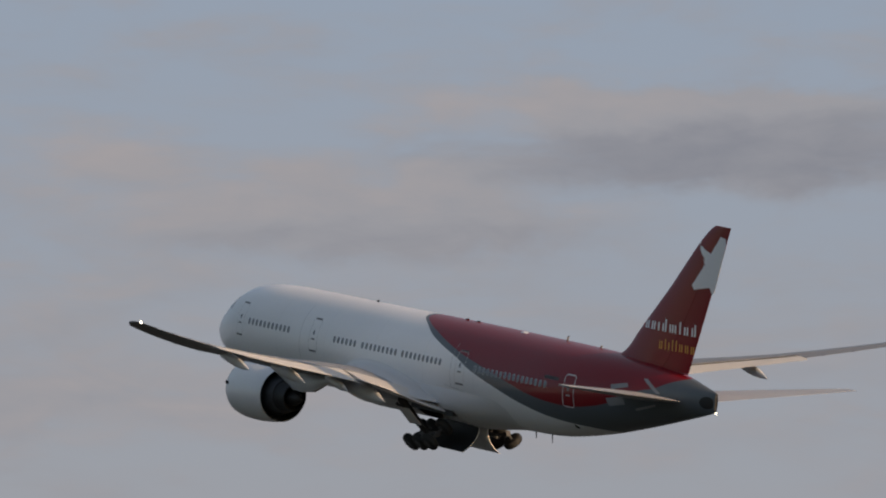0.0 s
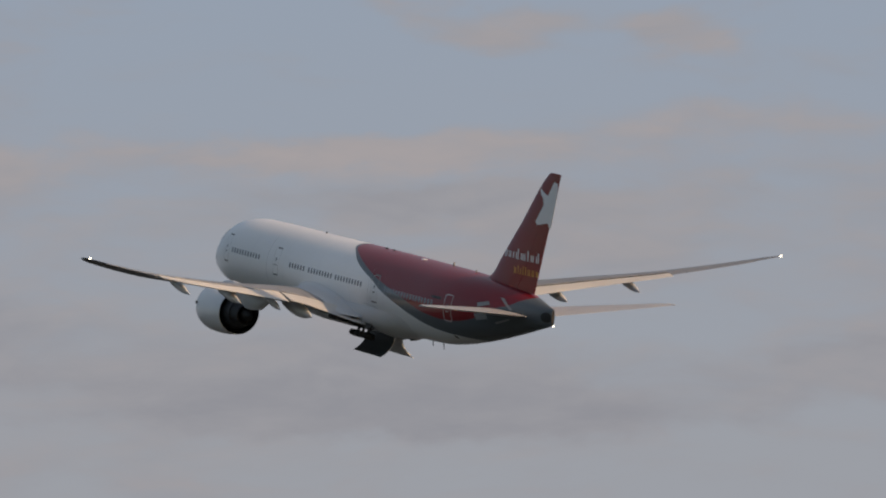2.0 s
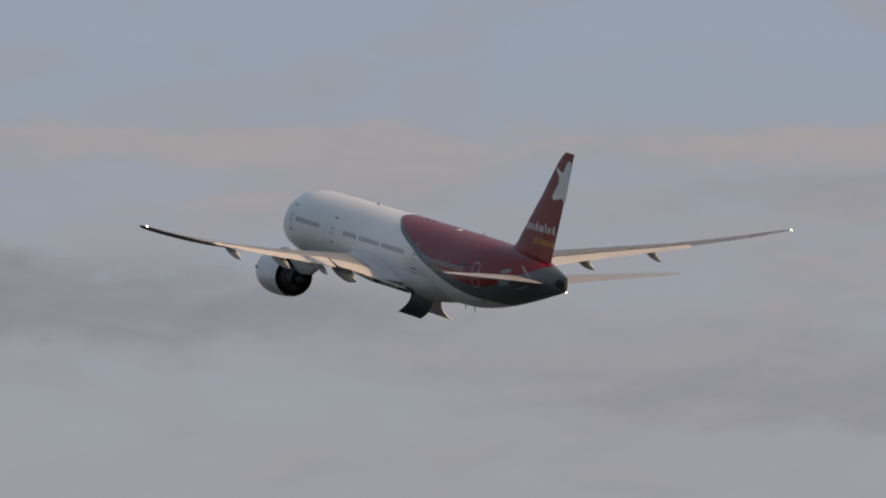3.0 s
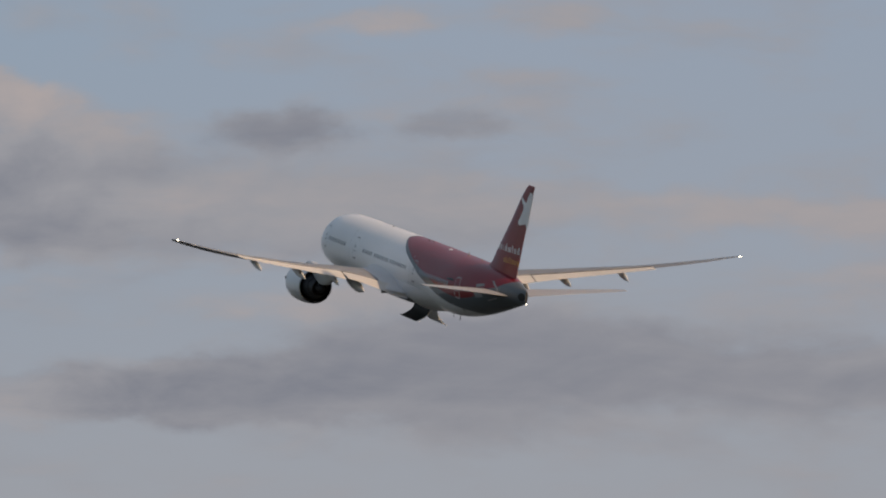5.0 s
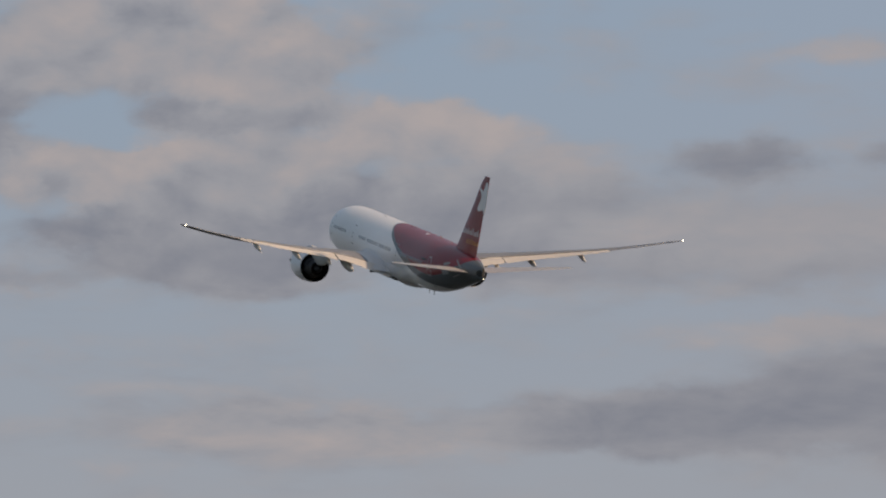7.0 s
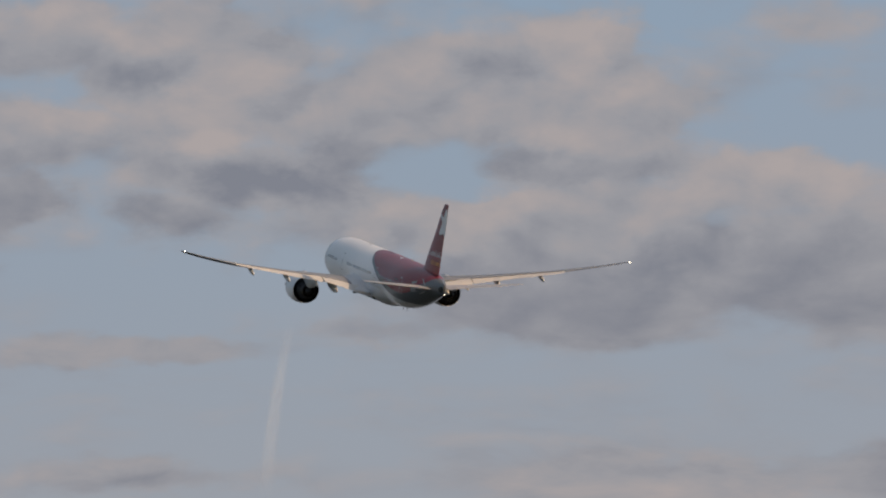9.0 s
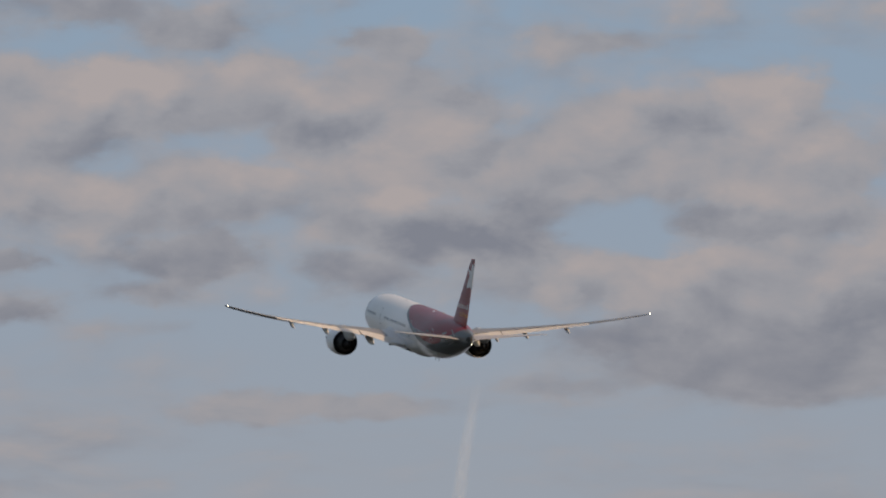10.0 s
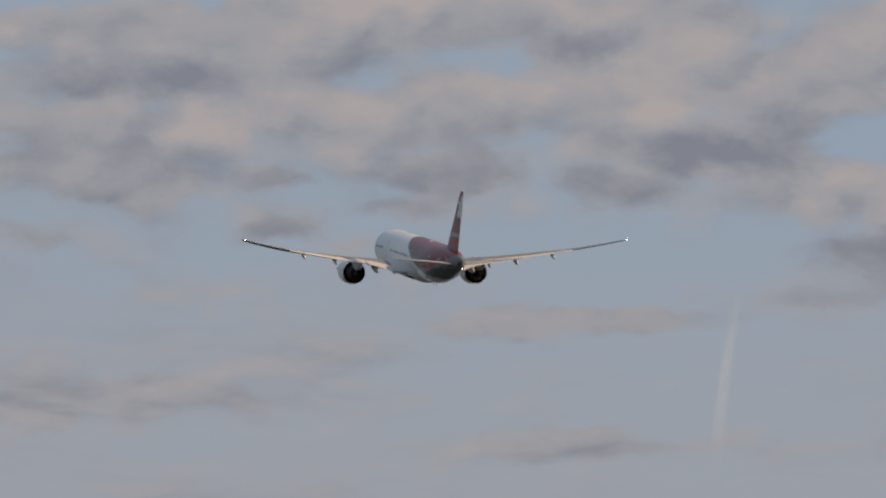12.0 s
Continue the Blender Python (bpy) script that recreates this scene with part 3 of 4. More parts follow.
def build_windows(body):
    """Cabin windows in their groups, every 0.53 m; one thin pane mesh serves all of a stretch."""
    def pane(s, side):
        bm = bmesh.new()
        ring, rim = [], []
        o = skin(s, win_z(s), side)
        for k in range(14):
            a = 2 * math.pi * k / 14
            ca, sa = math.cos(a), math.sin(a)
            ca, sa = math.copysign(abs(ca) ** 0.7, ca), math.copysign(abs(sa) ** 0.7, sa)
            ring.append(bm.verts.new(skin(s + 0.135 * ca, win_z(s) + 0.20 * sa, side, 0.016) - o))
            rim.append(bm.verts.new(skin(s + 0.165 * ca, win_z(s) + 0.235 * sa, side, 0.003) - o))
        bm.faces.new(ring)
        for k in range(14):
            bm.faces.new((ring[k], ring[(k + 1) % 14], rim[(k + 1) % 14], rim[k])).material_index = 1
        ob = part("cabin_window", bm, (m_pane, m_frame), body)
        ob.location = o
        return ob

    for side in (1, -1):
        straight = pane(24.04, side)
        for a, b in ((8.95, 14.75), (20.36, 23.05), (24.04, 28.35), (29.2, 34.2), (38.4, 47.2)):
            k = 0
            while a + 0.533 * k <= b:
                s = a + 0.533 * k
                if 10.2 < s < 41.5:
                    if abs(s - 24.04) > 0.1:
                        again(straight, "cabin_window", body, Matrix.Translation(skin(s, win_z(s), side)))
                else:
                    pane(s, side)
                k += 1


def strip(bm, pts, side, width, out, loop=True):
    """A thin raised line on the skin through (station, height) points, closed or open."""
    k = len(pts)
    for i in range(k if loop else k - 1):
        (s0, z0), (s1, z1) = pts[i], pts[(i + 1) % k]
        d = Vector((s1 - s0, z1 - z0))
        q = Vector((-d.y, d.x)).normalized() * width / 2
        m = max(1, int(d.length / 0.25))
        for j in range(m):
            a, b = j / m, (j + 1) / m
            p0, p1 = (s0 + d.x * a, z0 + d.y * a), (s0 + d.x * b, z0 + d.y * b)
            bm.faces.new([bm.verts.new(skin(u, v, side, out)) for u, v in ((p0[0] + q.x, p0[1] + q.y), (p1[0] + q.x, p1[1] + q.y), (p1[0] - q.x, p1[1] - q.y), (p0[0] - q.x, p0[1] - q.y))])


def build_doors(body):
    for side in (1, -1):
        for s0, s1, mat, w, name in ((7.10, 8.12, m_seam, 0.02, "cabin_door"), (17.1, 18.15, m_seam, 0.02, "cabin_door"), (35.95, 37.1, m_outline, 0.035, "cabin_door"), (48.95, 50.05, m_outline, 0.075, "cabin_door")):
            z0, z1, c = -0.62, 1.42, 0.12
            bm = bmesh.new()
            strip(bm, [(s0 + c, z0), (s1 - c, z0), (s1, z0 + c), (s1, z1 - c), (s1 - c, z1), (s0 + c, z1), (s0, z1 - c), (s0, z0 + c)], side, w, 0.010)
            door = part(name, bm, mat, plane, "closed passenger door")
            bm = bmesh.new()
            sm = (s0 + s1) / 2
            ring = [bm.verts.new(skin(sm + 0.11 * math.cos(2 * math.pi * k / 12), 0.55 + 0.17 * math.sin(2 * math.pi * k / 12), side, 0.014)) for k in range(12)]
            bm.faces.new(ring)
            part("door_window", bm, m_pane, door)
            bm = bmesh.new()
            strip(bm, [(sm - 0.22, 0.12), (sm + 0.22, 0.12)], side, 0.10, 0.016)
            part("door_handle", bm, m_seam if s0 < 40 else m_outline, door)
            if s0 < 40:
                for zz, ww in ((1.47, 0.09), (-0.68, 0.10)):
                    bm = bmesh.new()
                    strip(bm, [(s0 + 0.08, zz), (s1 - 0.08, zz)], side, ww, 0.016)
                    part("hinge_cover" if zz > 0 else "sill_plate", bm, m_seam, door)
        bm = bmesh.new()
        strip(bm, [(46.7, 1.02), (48.3, 1.02)], side, 0.20, 0.012)
        part("marking_bar", bm, m_seam, body)
        for line in ([(34.6, -0.95), (36.0, -1.02), (37.4, -1.25), (38.8, -1.62), (40.2, -2.05), (41.4, -2.5)], [(35.4, 1.9), (35.4, 0.6), (35.4, -0.9)], [(15.9, 2.2), (15.9, 0.6), (15.9, -1.6)]):
            bm = bmesh.new()
            strip(bm, line, side, 0.03, 0.012, loop=False)
            part("panel_seam", bm, m_frame, body)
        # outflow valves and drains
        for s, z, r in ((36.4, -2.62, 0.16), (37.5, -2.55, 0.18), (49.2, -1.92, 0.13)):
            bm = bmesh.new()
            bm.faces.new([bm.verts.new(skin(s + 1.3 * r * math.cos(2 * math.pi * k / 14), z + r * math.sin(2 * math.pi * k / 14), side, 0.012)) for k in range(14)])
            part("outflow_valve", bm, m_black, body)


def build_fairing():
    """The belly bulge under the wing roots, open over the gear bay."""
    bm = bmesh.new()
    sts = [17.5, 18.5, 19.5, 21, 23, 25, 27, 29, BAY[0], 32, 33, 34, BAY[1], 36.6, 37.8, 39, 40.2, 41.2, 42.0]
    n = 40
    rings = []
    for s in sts:
        g = min(1.0, max(0.0, (s - 17.5) / 5.0)) * min(1.0, max(0.0, (42.0 - s) / 6.5))
        g = g * g * (3 - 2 * g)
        t, b, w = body_at(s)
        ring = []
        for k in range(n):
            a = math.pi * (1.12 + 0.76 * k / (n - 1))
            y, z = math.cos(a), math.sin(a)
            edge = min(1.0, min(k, n - 1 - k) / 7.0)
            swell = -0.02 + (0.02 + 0.55 * g) * math.sin(0.5 * math.pi * edge)
            corner = 1.0 + 0.06 * g * edge * (1 - abs(abs(y) - 0.72) / 0.72)
            ring.append(at(s, (w + swell) * y * corner, (t + b) / 2 + ((t - b) / 2 + swell) * z))
        rings.append(ring)
    vs = [[bm.verts.new(p) for p in r] for r in rings]
    for i in range(len(vs) - 1):
        for j in range(n - 1):
            if BAY[0] <= sts[i] and sts[i + 1] <= BAY[1] and 8 <= j < n - 9:
                continue
            bm.faces.new((vs[i][j], vs[i][j + 1], vs[i + 1][j + 1], vs[i + 1][j]))
    part("belly_fairing", bm, m_belly, plane, "pale grey belly fairing")
    bm = bmesh.new()
    box(bm, at(BAY[1] - 0.05, -2.75, -2.9), at(BAY[0] + 0.05, 2.75, -0.9))
    bm.faces.ensure_lookup_table()
    bm.faces.remove(min(bm.faces, key=lambda f: f.calc_center_median().z))
    part("gear_bay_lining", bm, m_bay, plane)
    bm = bmesh.new()
    box(bm, at(BAY[1], -0.22, -3.6), at(BAY[0], 0.22, -2.9), 0.03)
    part("keel_beam", bm, m_belly, plane)


# wing planform: leading edge, trailing edge, height by distance from the centre line
def wing_le(y):
    return smooth_interp(y, [0.0, 3.1, 10.2, 28.6, 29.7, 30.45], [19.0, 21.3, 26.1, 38.9, 39.8, 41.0])


def wing_te(y):
    return smooth_interp(y, [0.0, 3.1, 10.2, 30.45], [34.2, 34.2, 34.3, 42.1])


def wing_z(y):
    q = max(0.0, y - 3.1)
    return -1.25 + 0.090 * q + 0.0031 * q * q


def wing_sag(y):
    """Drop of the trailing edge below the reference line, as a share of the chord."""
    return smooth_interp(y, [0, 3.1, 10.2, 30.45], [0.105, 0.092, 0.000, -0.014])


def wing_point(y, x, up, side=1, thick=1.0):
    """A point on the wing: x from leading (0) to trailing edge (1); up: 1 upper, -1 lower surface."""
    le, te = wing_le(y), wing_te(y)
    c = te - le
    tc = smooth_interp(y, [0, 3.1, 10.2, 30.45], [0.135, 0.13, 0.105, 0.085]) * thick
    t = 5 * tc * (0.2969 * math.sqrt(max(x, 0)) - 0.126 * x - 0.3516 * x * x + 0.2843 * x ** 3 - 0.1015 * x ** 4)
    camber = 0.018 * math.sin(math.pi * min(1.0, x)) * (1 if x > 0 else 0)
    twist = radians(smooth_interp(y, [0, 3.1, 10.2, 18, 22, 30.45], [3.2, 2.8, -2.3, -3.6, -6.2, -8.0]))
    s = le + c * x
    z = wing_z(y) - wing_sag(y) * c + c * (camber + up * t) + (te - s) * math.tan(twist)
    return at(s, side * y, z)


CUT = 0.74


def wing_ring(y, x0, x1, side, m=14, thick=1.0):
    up = [wing_point(y, x0 + (x1 - x0) * (0.5 - 0.5 * math.cos(math.pi * k / m)), 1, side, thick) for k in range(m + 1)]
    dn = [wing_point(y, x0 + (x1 - x0) * (0.5 - 0.5 * math.cos(math.pi * k / m)), -1, side, thick) for k in range(m, -1, -1)]
    if x0 == 0.0:
        dn = dn[:-1]
    return up + dn


def surface(name, y0, y1, side, wing, mat, down=0.0, aft=0.0, drop=0.0, x0=CUT + 0.008, label="", steps=6):
    """A hinged trailing-edge surface between two stations of the wing, let down by some degrees."""
    bm = bmesh.new()
    rings = []
    for k in range(steps + 1):
        y = y0 + (y1 - y0) * k / steps
        r = wing_ring(y, x0, 1.0, side, 8)
        hinge = (wing_point(y, x0, 1, side) + wing_point(y, x0, -1, side)) / 2
        rot = Matrix.Rotation(radians(-down), 3, "Y")
        r = [hinge + rot @ (p - hinge) + Vector((-aft, 0, -drop)) for p in r]
        nose = hinge + Vector((-aft + 0.18, 0, -drop))
        r.append(nose)
        rings.append(r)
    loft(bm, rings)
    return part(name, bm, mat, wing, label, angle=30)


def build_wing(side):
    bm = bmesh.new()
    ys = [0.0, 1.5, 3.1, 4.5, 6, 7.5, 9, 10.2, 12, 14, 16, 18, 20, 22, 24, 26, 27.5, 28.6, 29.2, 29.7, 30.1, 30.45]
    rings = []
    for y in ys:
        r = wing_ring(y, 0.0, CUT, side)
        rings.append(r)
    loft(bm, rings)
    wing = part("wing", bm, m_wing, plane, "swept pale grey wing, tip bent upward", angle=40)
    # polished leading edge
    bm = bmesh.new()
    rings = []
    for y in [3.6 + (29.0 - 3.6) * k / 16 for k in range(17)]:
        ring = [wing_point(y, 0.075 * (1 - k / 5) ** 2, 1, side) + Vector((0.004, 0, 0.006)) for k in range(6)] + [wing_point(y, 0.075 * (k / 5) ** 2, -1, side) + Vector((0.004, 0, -0.006)) for k in range(1, 6)]
        rings.append([bm.verts.new(p) for p in ring])
    for i in range(len(rings) - 1):
        for j in range(len(rings[0]) - 1):
            bm.faces.new((rings[i][j], rings[i][j + 1], rings[i + 1][j + 1], rings[i + 1][j]))
    part("leading_edge_slat", bm, m_metal, wing, "bare metal leading edge")
    surface("inboard_flap", 2.8, 9.35, side, wing, m_flap, 4, 0.55, 0.0, label="lowered flap")
    surface("flaperon", 9.42, 10.95, side, wing, m_flap, 8, 0.25, 0.0)
    surface("outboard_flap", 11.02, 22.4, side, wing, m_flap, 7, 0.45, 0.0, label="lowered flap", steps=12)
    surface("aileron", 22.5, 28.4, side, wing, m_wing, 3, 0.0, 0.0, steps=8)
    surface("tip_edge", 28.45, 30.45, side, wing, m_wing, 0, 0.0, 0.0, steps=8)
    # near-black strips paint the shade in the gap ahead of the lowered flaps
    for y0, y1 in ((3.5, 9.35), (11.02, 22.4)):
        bm = bmesh.new()
        rows = [[bm.verts.new(wing_point(y0 + (y1 - y0) * k / 10, CUT + 0.003, u, side) + Vector((0, 0, -0.02 * u))) for u in (1, 0, -1)] for k in range(11)]
        for k in range(10):
            for j in range(2):
                bm.faces.new((rows[k][j], rows[k][j + 1], rows[k + 1][j + 1], rows[k + 1][j]))
        part("flap_gap_shade", bm, m_bay, wing)
    # spoilers: thin plates over the flap roots
    for y0, y1 in ((4.2, 6.4), (6.5, 8.9), (11.3, 13.5), (13.6, 15.8), (15.9, 18.1), (18.2, 20.3)):
        bm = bmesh.new()
        lo, hi = [], []
        for k in range(5):
            y = y0 + (y1 - y0) * k / 4
            for x in (0.61, 0.675, 0.742):
                p = wing_point(y, x, 1, side)
                hi.append(bm.verts.new(p + Vector((0, 0, 0.022))))
                lo.append(bm.verts.new(p + Vector((0, 0, -0.01))))
        for k in range(4):
            for j in range(2):
                a, b, c, d = 3 * k + j, 3 * k + j + 1, 3 * k + j + 4, 3 * k + j + 3
                bm.faces.new((hi[a], hi[b], hi[c], hi[d]))
                bm.faces.new((lo[d], lo[c], lo[b], lo[a]))
        edge = [e for e in bm.edges if e.is_boundary]
        bmesh.ops.bridge_loops(bm, edges=edge)
        part("spoiler", bm, m_wing, wing)
    # flap track fairings
    for y, ln, r, back in ((7.6, 5.6, 0.62, 0.75), (10.3, 3.0, 0.32, 0.5), (14.35, 4.4, 0.40, 1.15), (19.75, 3.8, 0.34, 1.15)):
        bm = bmesh.new()
        te = wing_te(y)
        under = wing_point(y, 0.72, -1, side)
        rings = []
        for k in range(13):
            u = k / 12
            w = r * (math.sin(math.pi * min(1, u * 0.80 + 0.10)) ** 0.7) * (1 - u ** 6)
            s = te + back - ln + ln * u
            zc = under.z - 0.22 - 0.30 * u - (0.32 * u * u)
            rings.append([at(s, side * y + 0.62 * w * math.cos(2 * math.pi * q / 14), zc + 1.0 * w * math.sin(2 * math.pi * q / 14)) for q in range(14)])
        loft(bm, rings)
        part("flap_track_fairing", bm, m_belly, wing, angle=60)
    # fillet between the wing's upper surface and the body
    bm = bmesh.new()
    rows = []
    for k in range(15):
        x = 0.02 + 0.98 * k / 14
        foot = wing_point(4.9, x, 1, side) + Vector((0, 0, 0.012))
        st = 32.0 - foot.x - 0.9 * (1 - x)
        low = wing_point(3.2, x, 1, side)
        rise = 0.12 + 0.50 * math.sin(math.pi * min(1.0, 0.15 + 0.85 * x)) ** 0.8
        head = skin(st, min(0.0, low.z + rise), side, 0.010)
        knee = Vector(((foot.x + head.x) / 2, head.y, low.z + 0.02))
        rows.append([bm.verts.new(head * (1 - u) ** 2 + knee * 2 * u * (1 - u) + foot * u * u) for u in (0, 0.15, 0.3, 0.45, 0.6, 0.8, 1.0)])
    for k in range(14):
        for j in range(6):
            bm.faces.new((rows[k][j], rows[k][j + 1], rows[k + 1][j + 1], rows[k + 1][j]))
    part("root_fillet", bm, m_belly, wing, angle=70)
    # tip lamps and static wicks
    bm = bmesh.new()
    tip = wing_point(30.05 if side > 0 else 30.25, 0.90, 1, side)
    bmesh.ops.create_uvsphere(bm, u_segments=12, v_segments=8, radius=0.085, matrix=Matrix.Translation(tip + Vector((-0.05, 0, 0.02))))
    part("tip_light", bm, m_lamp, wing, "lit white wing-tip light")
    for y in (23.4, 25.2, 27.0):
        bm = bmesh.new()
        p = wing_point(y, 1.0, 1, side)
        rod(bm, p, p + Vector((-0.35, 0, -0.03)), 0.012, 0.006, 6)
        part("static_wick", bm, m_black, wing)
    return wing


def build_engine(side):
    c = at(20.9, side * 9.72, -2.80)
    bm = bmesh.new()
    spun(bm, [(0.02, 1.56), (0.0, 1.62), (0.05, 1.70), (0.3, 1.82), (0.8, 1.92), (1.6, 1.965), (2.6, 1.955), (3.5, 1.90), (4.2, 1.83), (4.62, 1.77), (4.64, 1.735)], c)
    eng = part("engine", bm, m_cowl, plane, "large white turbofan nacelle under the wing", angle=50)
    bm = bmesh.new()
    spun(bm, [(0.45, 1.45), (0.2, 1.47), (0.02, 1.555), (-0.015, 1.62), (0.03, 1.70), (0.28, 1.822)], (c.x + 0.004, c.y, c.z))
    part("inlet_lip", bm, m_metal, eng, "bare metal inlet lip", angle=60)
    bm = bmesh.new()
    spun(bm, [(0.45, 1.45), (1.1, 1.56), (1.6, 1.57)], c)
    part("inlet_duct", bm, m_belly, eng)
    bm = bmesh.new()
    for k in range(22):
        a = 2 * math.pi * k / 22
        pts = []
        for r, tw in ((0.42, 0.5), (1.0, 0.9), (1.53, 1.15)):
            for d in (-0.16, 0.16):
                aa = a + d * math.sin(tw) / r * 1.0
                pts.append(bm.verts.new((c.x - 1.5 - d * math.cos(tw) * 1.2, c.y + r * math.cos(aa), c.z + r * math.sin(aa))))
        bm.faces.new((pts[0], pts[1], pts[3], pts[2]))
        bm.faces.new((pts[2], pts[3], pts[5], pts[4]))
    part("fan", bm, m_gear, eng)
    bm = bmesh.new()
    spun(bm, [(0.95, 0.02), (1.05, 0.14), (1.25, 0.28), (1.55, 0.42)], c)
    part("spinner", bm, m_gear, eng)
    bm = bmesh.new()
    spun(bm, [(4.645, 1.735), (4.63, 1.70), (4.2, 1.69), (3.3, 1.68)], c)
    part("nozzle_lining", bm, m_core, eng, "dark lining of the fan nozzle", angle=50)
    # flat black ring in place of the fan duct's unlit depth
    bm = bmesh.new()
    spun(bm, [(3.3, 1.72), (3.3, 1.0)], c)
    part("fan_duct", bm, m_black, eng)
    bm = bmesh.new()
    spun(bm, [(3.3, 1.36), (4.3, 1.34), (4.8, 1.22), (5.1, 1.10), (5.11, 1.04)], c)
    part("core_cowl", bm, m_core, eng, "dull grey core cowl", angle=50)
    bm = bmesh.new()
    spun(bm, [(5.0, 1.05), (5.6, 0.98), (6.15, 0.86), (6.16, 0.80), (5.7, 0.80)], c)
    part("core_nozzle", bm, m_hot, eng, "heat-stained core nozzle", angle=50)
    # a second black ring, painted for the darkness inside the core
    bm = bmesh.new()
    spun(bm, [(5.7, 0.82), (5.7, 0.3)], c)
    part("core_duct", bm, m_black, eng)
    bm = bmesh.new()
    spun(bm, [(5.6, 0.55), (6.1, 0.52), (6.6, 0.36), (7.05, 0.14), (7.12, 0.02)], c)
    part("exhaust_plug", bm, m_hot, eng, angle=60)
    # vent marks and strake on the cowl
    bm = bmesh.new()
    a = math.pi * (0.06 if side > 0 else 0.94)
    box(bm, (c.x - 0.62, c.y + 1.93 * math.cos(a) - 0.05, c.z + 1.93 * math.sin(a) - 0.12), (c.x - 0.30, c.y + 1.93 * math.cos(a) + 0.02, c.z + 1.93 * math.sin(a) + 0.10), 0.02)
    part("cowl_vent", bm, m_black, eng)
    # pylon
    bm = bmesh.new()
    rings = []
    for s, w, z0, z1 in ((21.9, 0.05, -0.95, -0.82), (22.8, 0.24, -1.1, -0.52), (24.2, 0.34, -1.25, -0.40), (25.6, 0.40, -1.7, -0.5), (27.0, 0.42, -2.25, -0.72), (28.2, 0.42, -2.28, -0.9), (29.4, 0.36, -2.15, -1.0), (30.5, 0.24, -1.7, -1.05), (31.6, 0.06, -1.25, -1.1)):
        y = side * 9.72
        rings.append([at(s, y + w * cx, (z0 + z1) / 2 + (z1 - z0) / 2 * cz) for cx, cz in ((1, 0), (0.92, 0.7), (0.5, 1), (-0.5, 1), (-0.92, 0.7), (-1, 0), (-0.92, -0.7), (-0.5, -1), (0.5, -1), (0.92, -0.7))])
    loft(bm, rings)
    part("pylon", bm, m_belly, eng, "engine pylon", angle=40)
    return eng


# fin outline
def fin_le(z):
    return smooth_interp(z, [2.2, 3.0, 3.6, 4.6, 8.0, 12.0, 12.28], [48.6, 51.0, 52.0, 52.95, 56.5, 60.55, 61.1])


def fin_te(z):
    return 59.05 + (z - 2.3) * (62.85 - 59.05) / 9.95


def fin_half(s, z):
    le, te = fin_le(z), fin_te(z)
    x = max(0.0, min(1.0, (s - le) / (te - le)))
    return (te - le) * 5 * 0.095 * (0.2969 * math.sqrt(x) - 0.126 * x - 0.3516 * x * x + 0.2843 * x ** 3 - 0.1015 * x ** 4)


def fin_ring(z, x0, x1, m=12):
    le, te = fin_le(z), fin_te(z)
    xs = [x0 + (x1 - x0) * (0.5 - 0.5 * math.cos(math.pi * k / m)) for k in range(m + 1)]
    a = [at(le + (te - le) * x, fin_half(le + (te - le) * x, z), z) for x in xs]
    b = [at(le + (te - le) * x, -fin_half(le + (te - le) * x, z), z) for x in reversed(xs)]
    return a + (b[:-1] if x0 == 0 else b)


def decal(name, pts, mat, parent, label="", side=1, centre=None):
    """Flat paint on the fin: a filled outline of (station, height), laid on the curved skin."""
    bm = bmesh.new()
    cs, cz = centre or (sum(q[0] for q in pts) / len(pts), sum(q[1] for q in pts) / len(pts))

    def lay(s, z):
        return bm.verts.new(at(s, side * (fin_half(s, z) + 0.014), z))

    n, m = len(pts), 4
    mid = lay(cs, cz)
    rings = [[lay(cs + (s - cs) * k / m, cz + (z - cz) * k / m) for s, z in pts] for k in range(1, m + 1)]
    for a in range(n):
        b = (a + 1) % n
        bm.faces.new((mid, rings[0][a], rings[0][b]))
        for k in range(m - 1):
            bm.faces.new((rings[k][a], rings[k + 1][a], rings[k + 1][b], rings[k][b]))
    return part(name, bm, mat, parent, label)


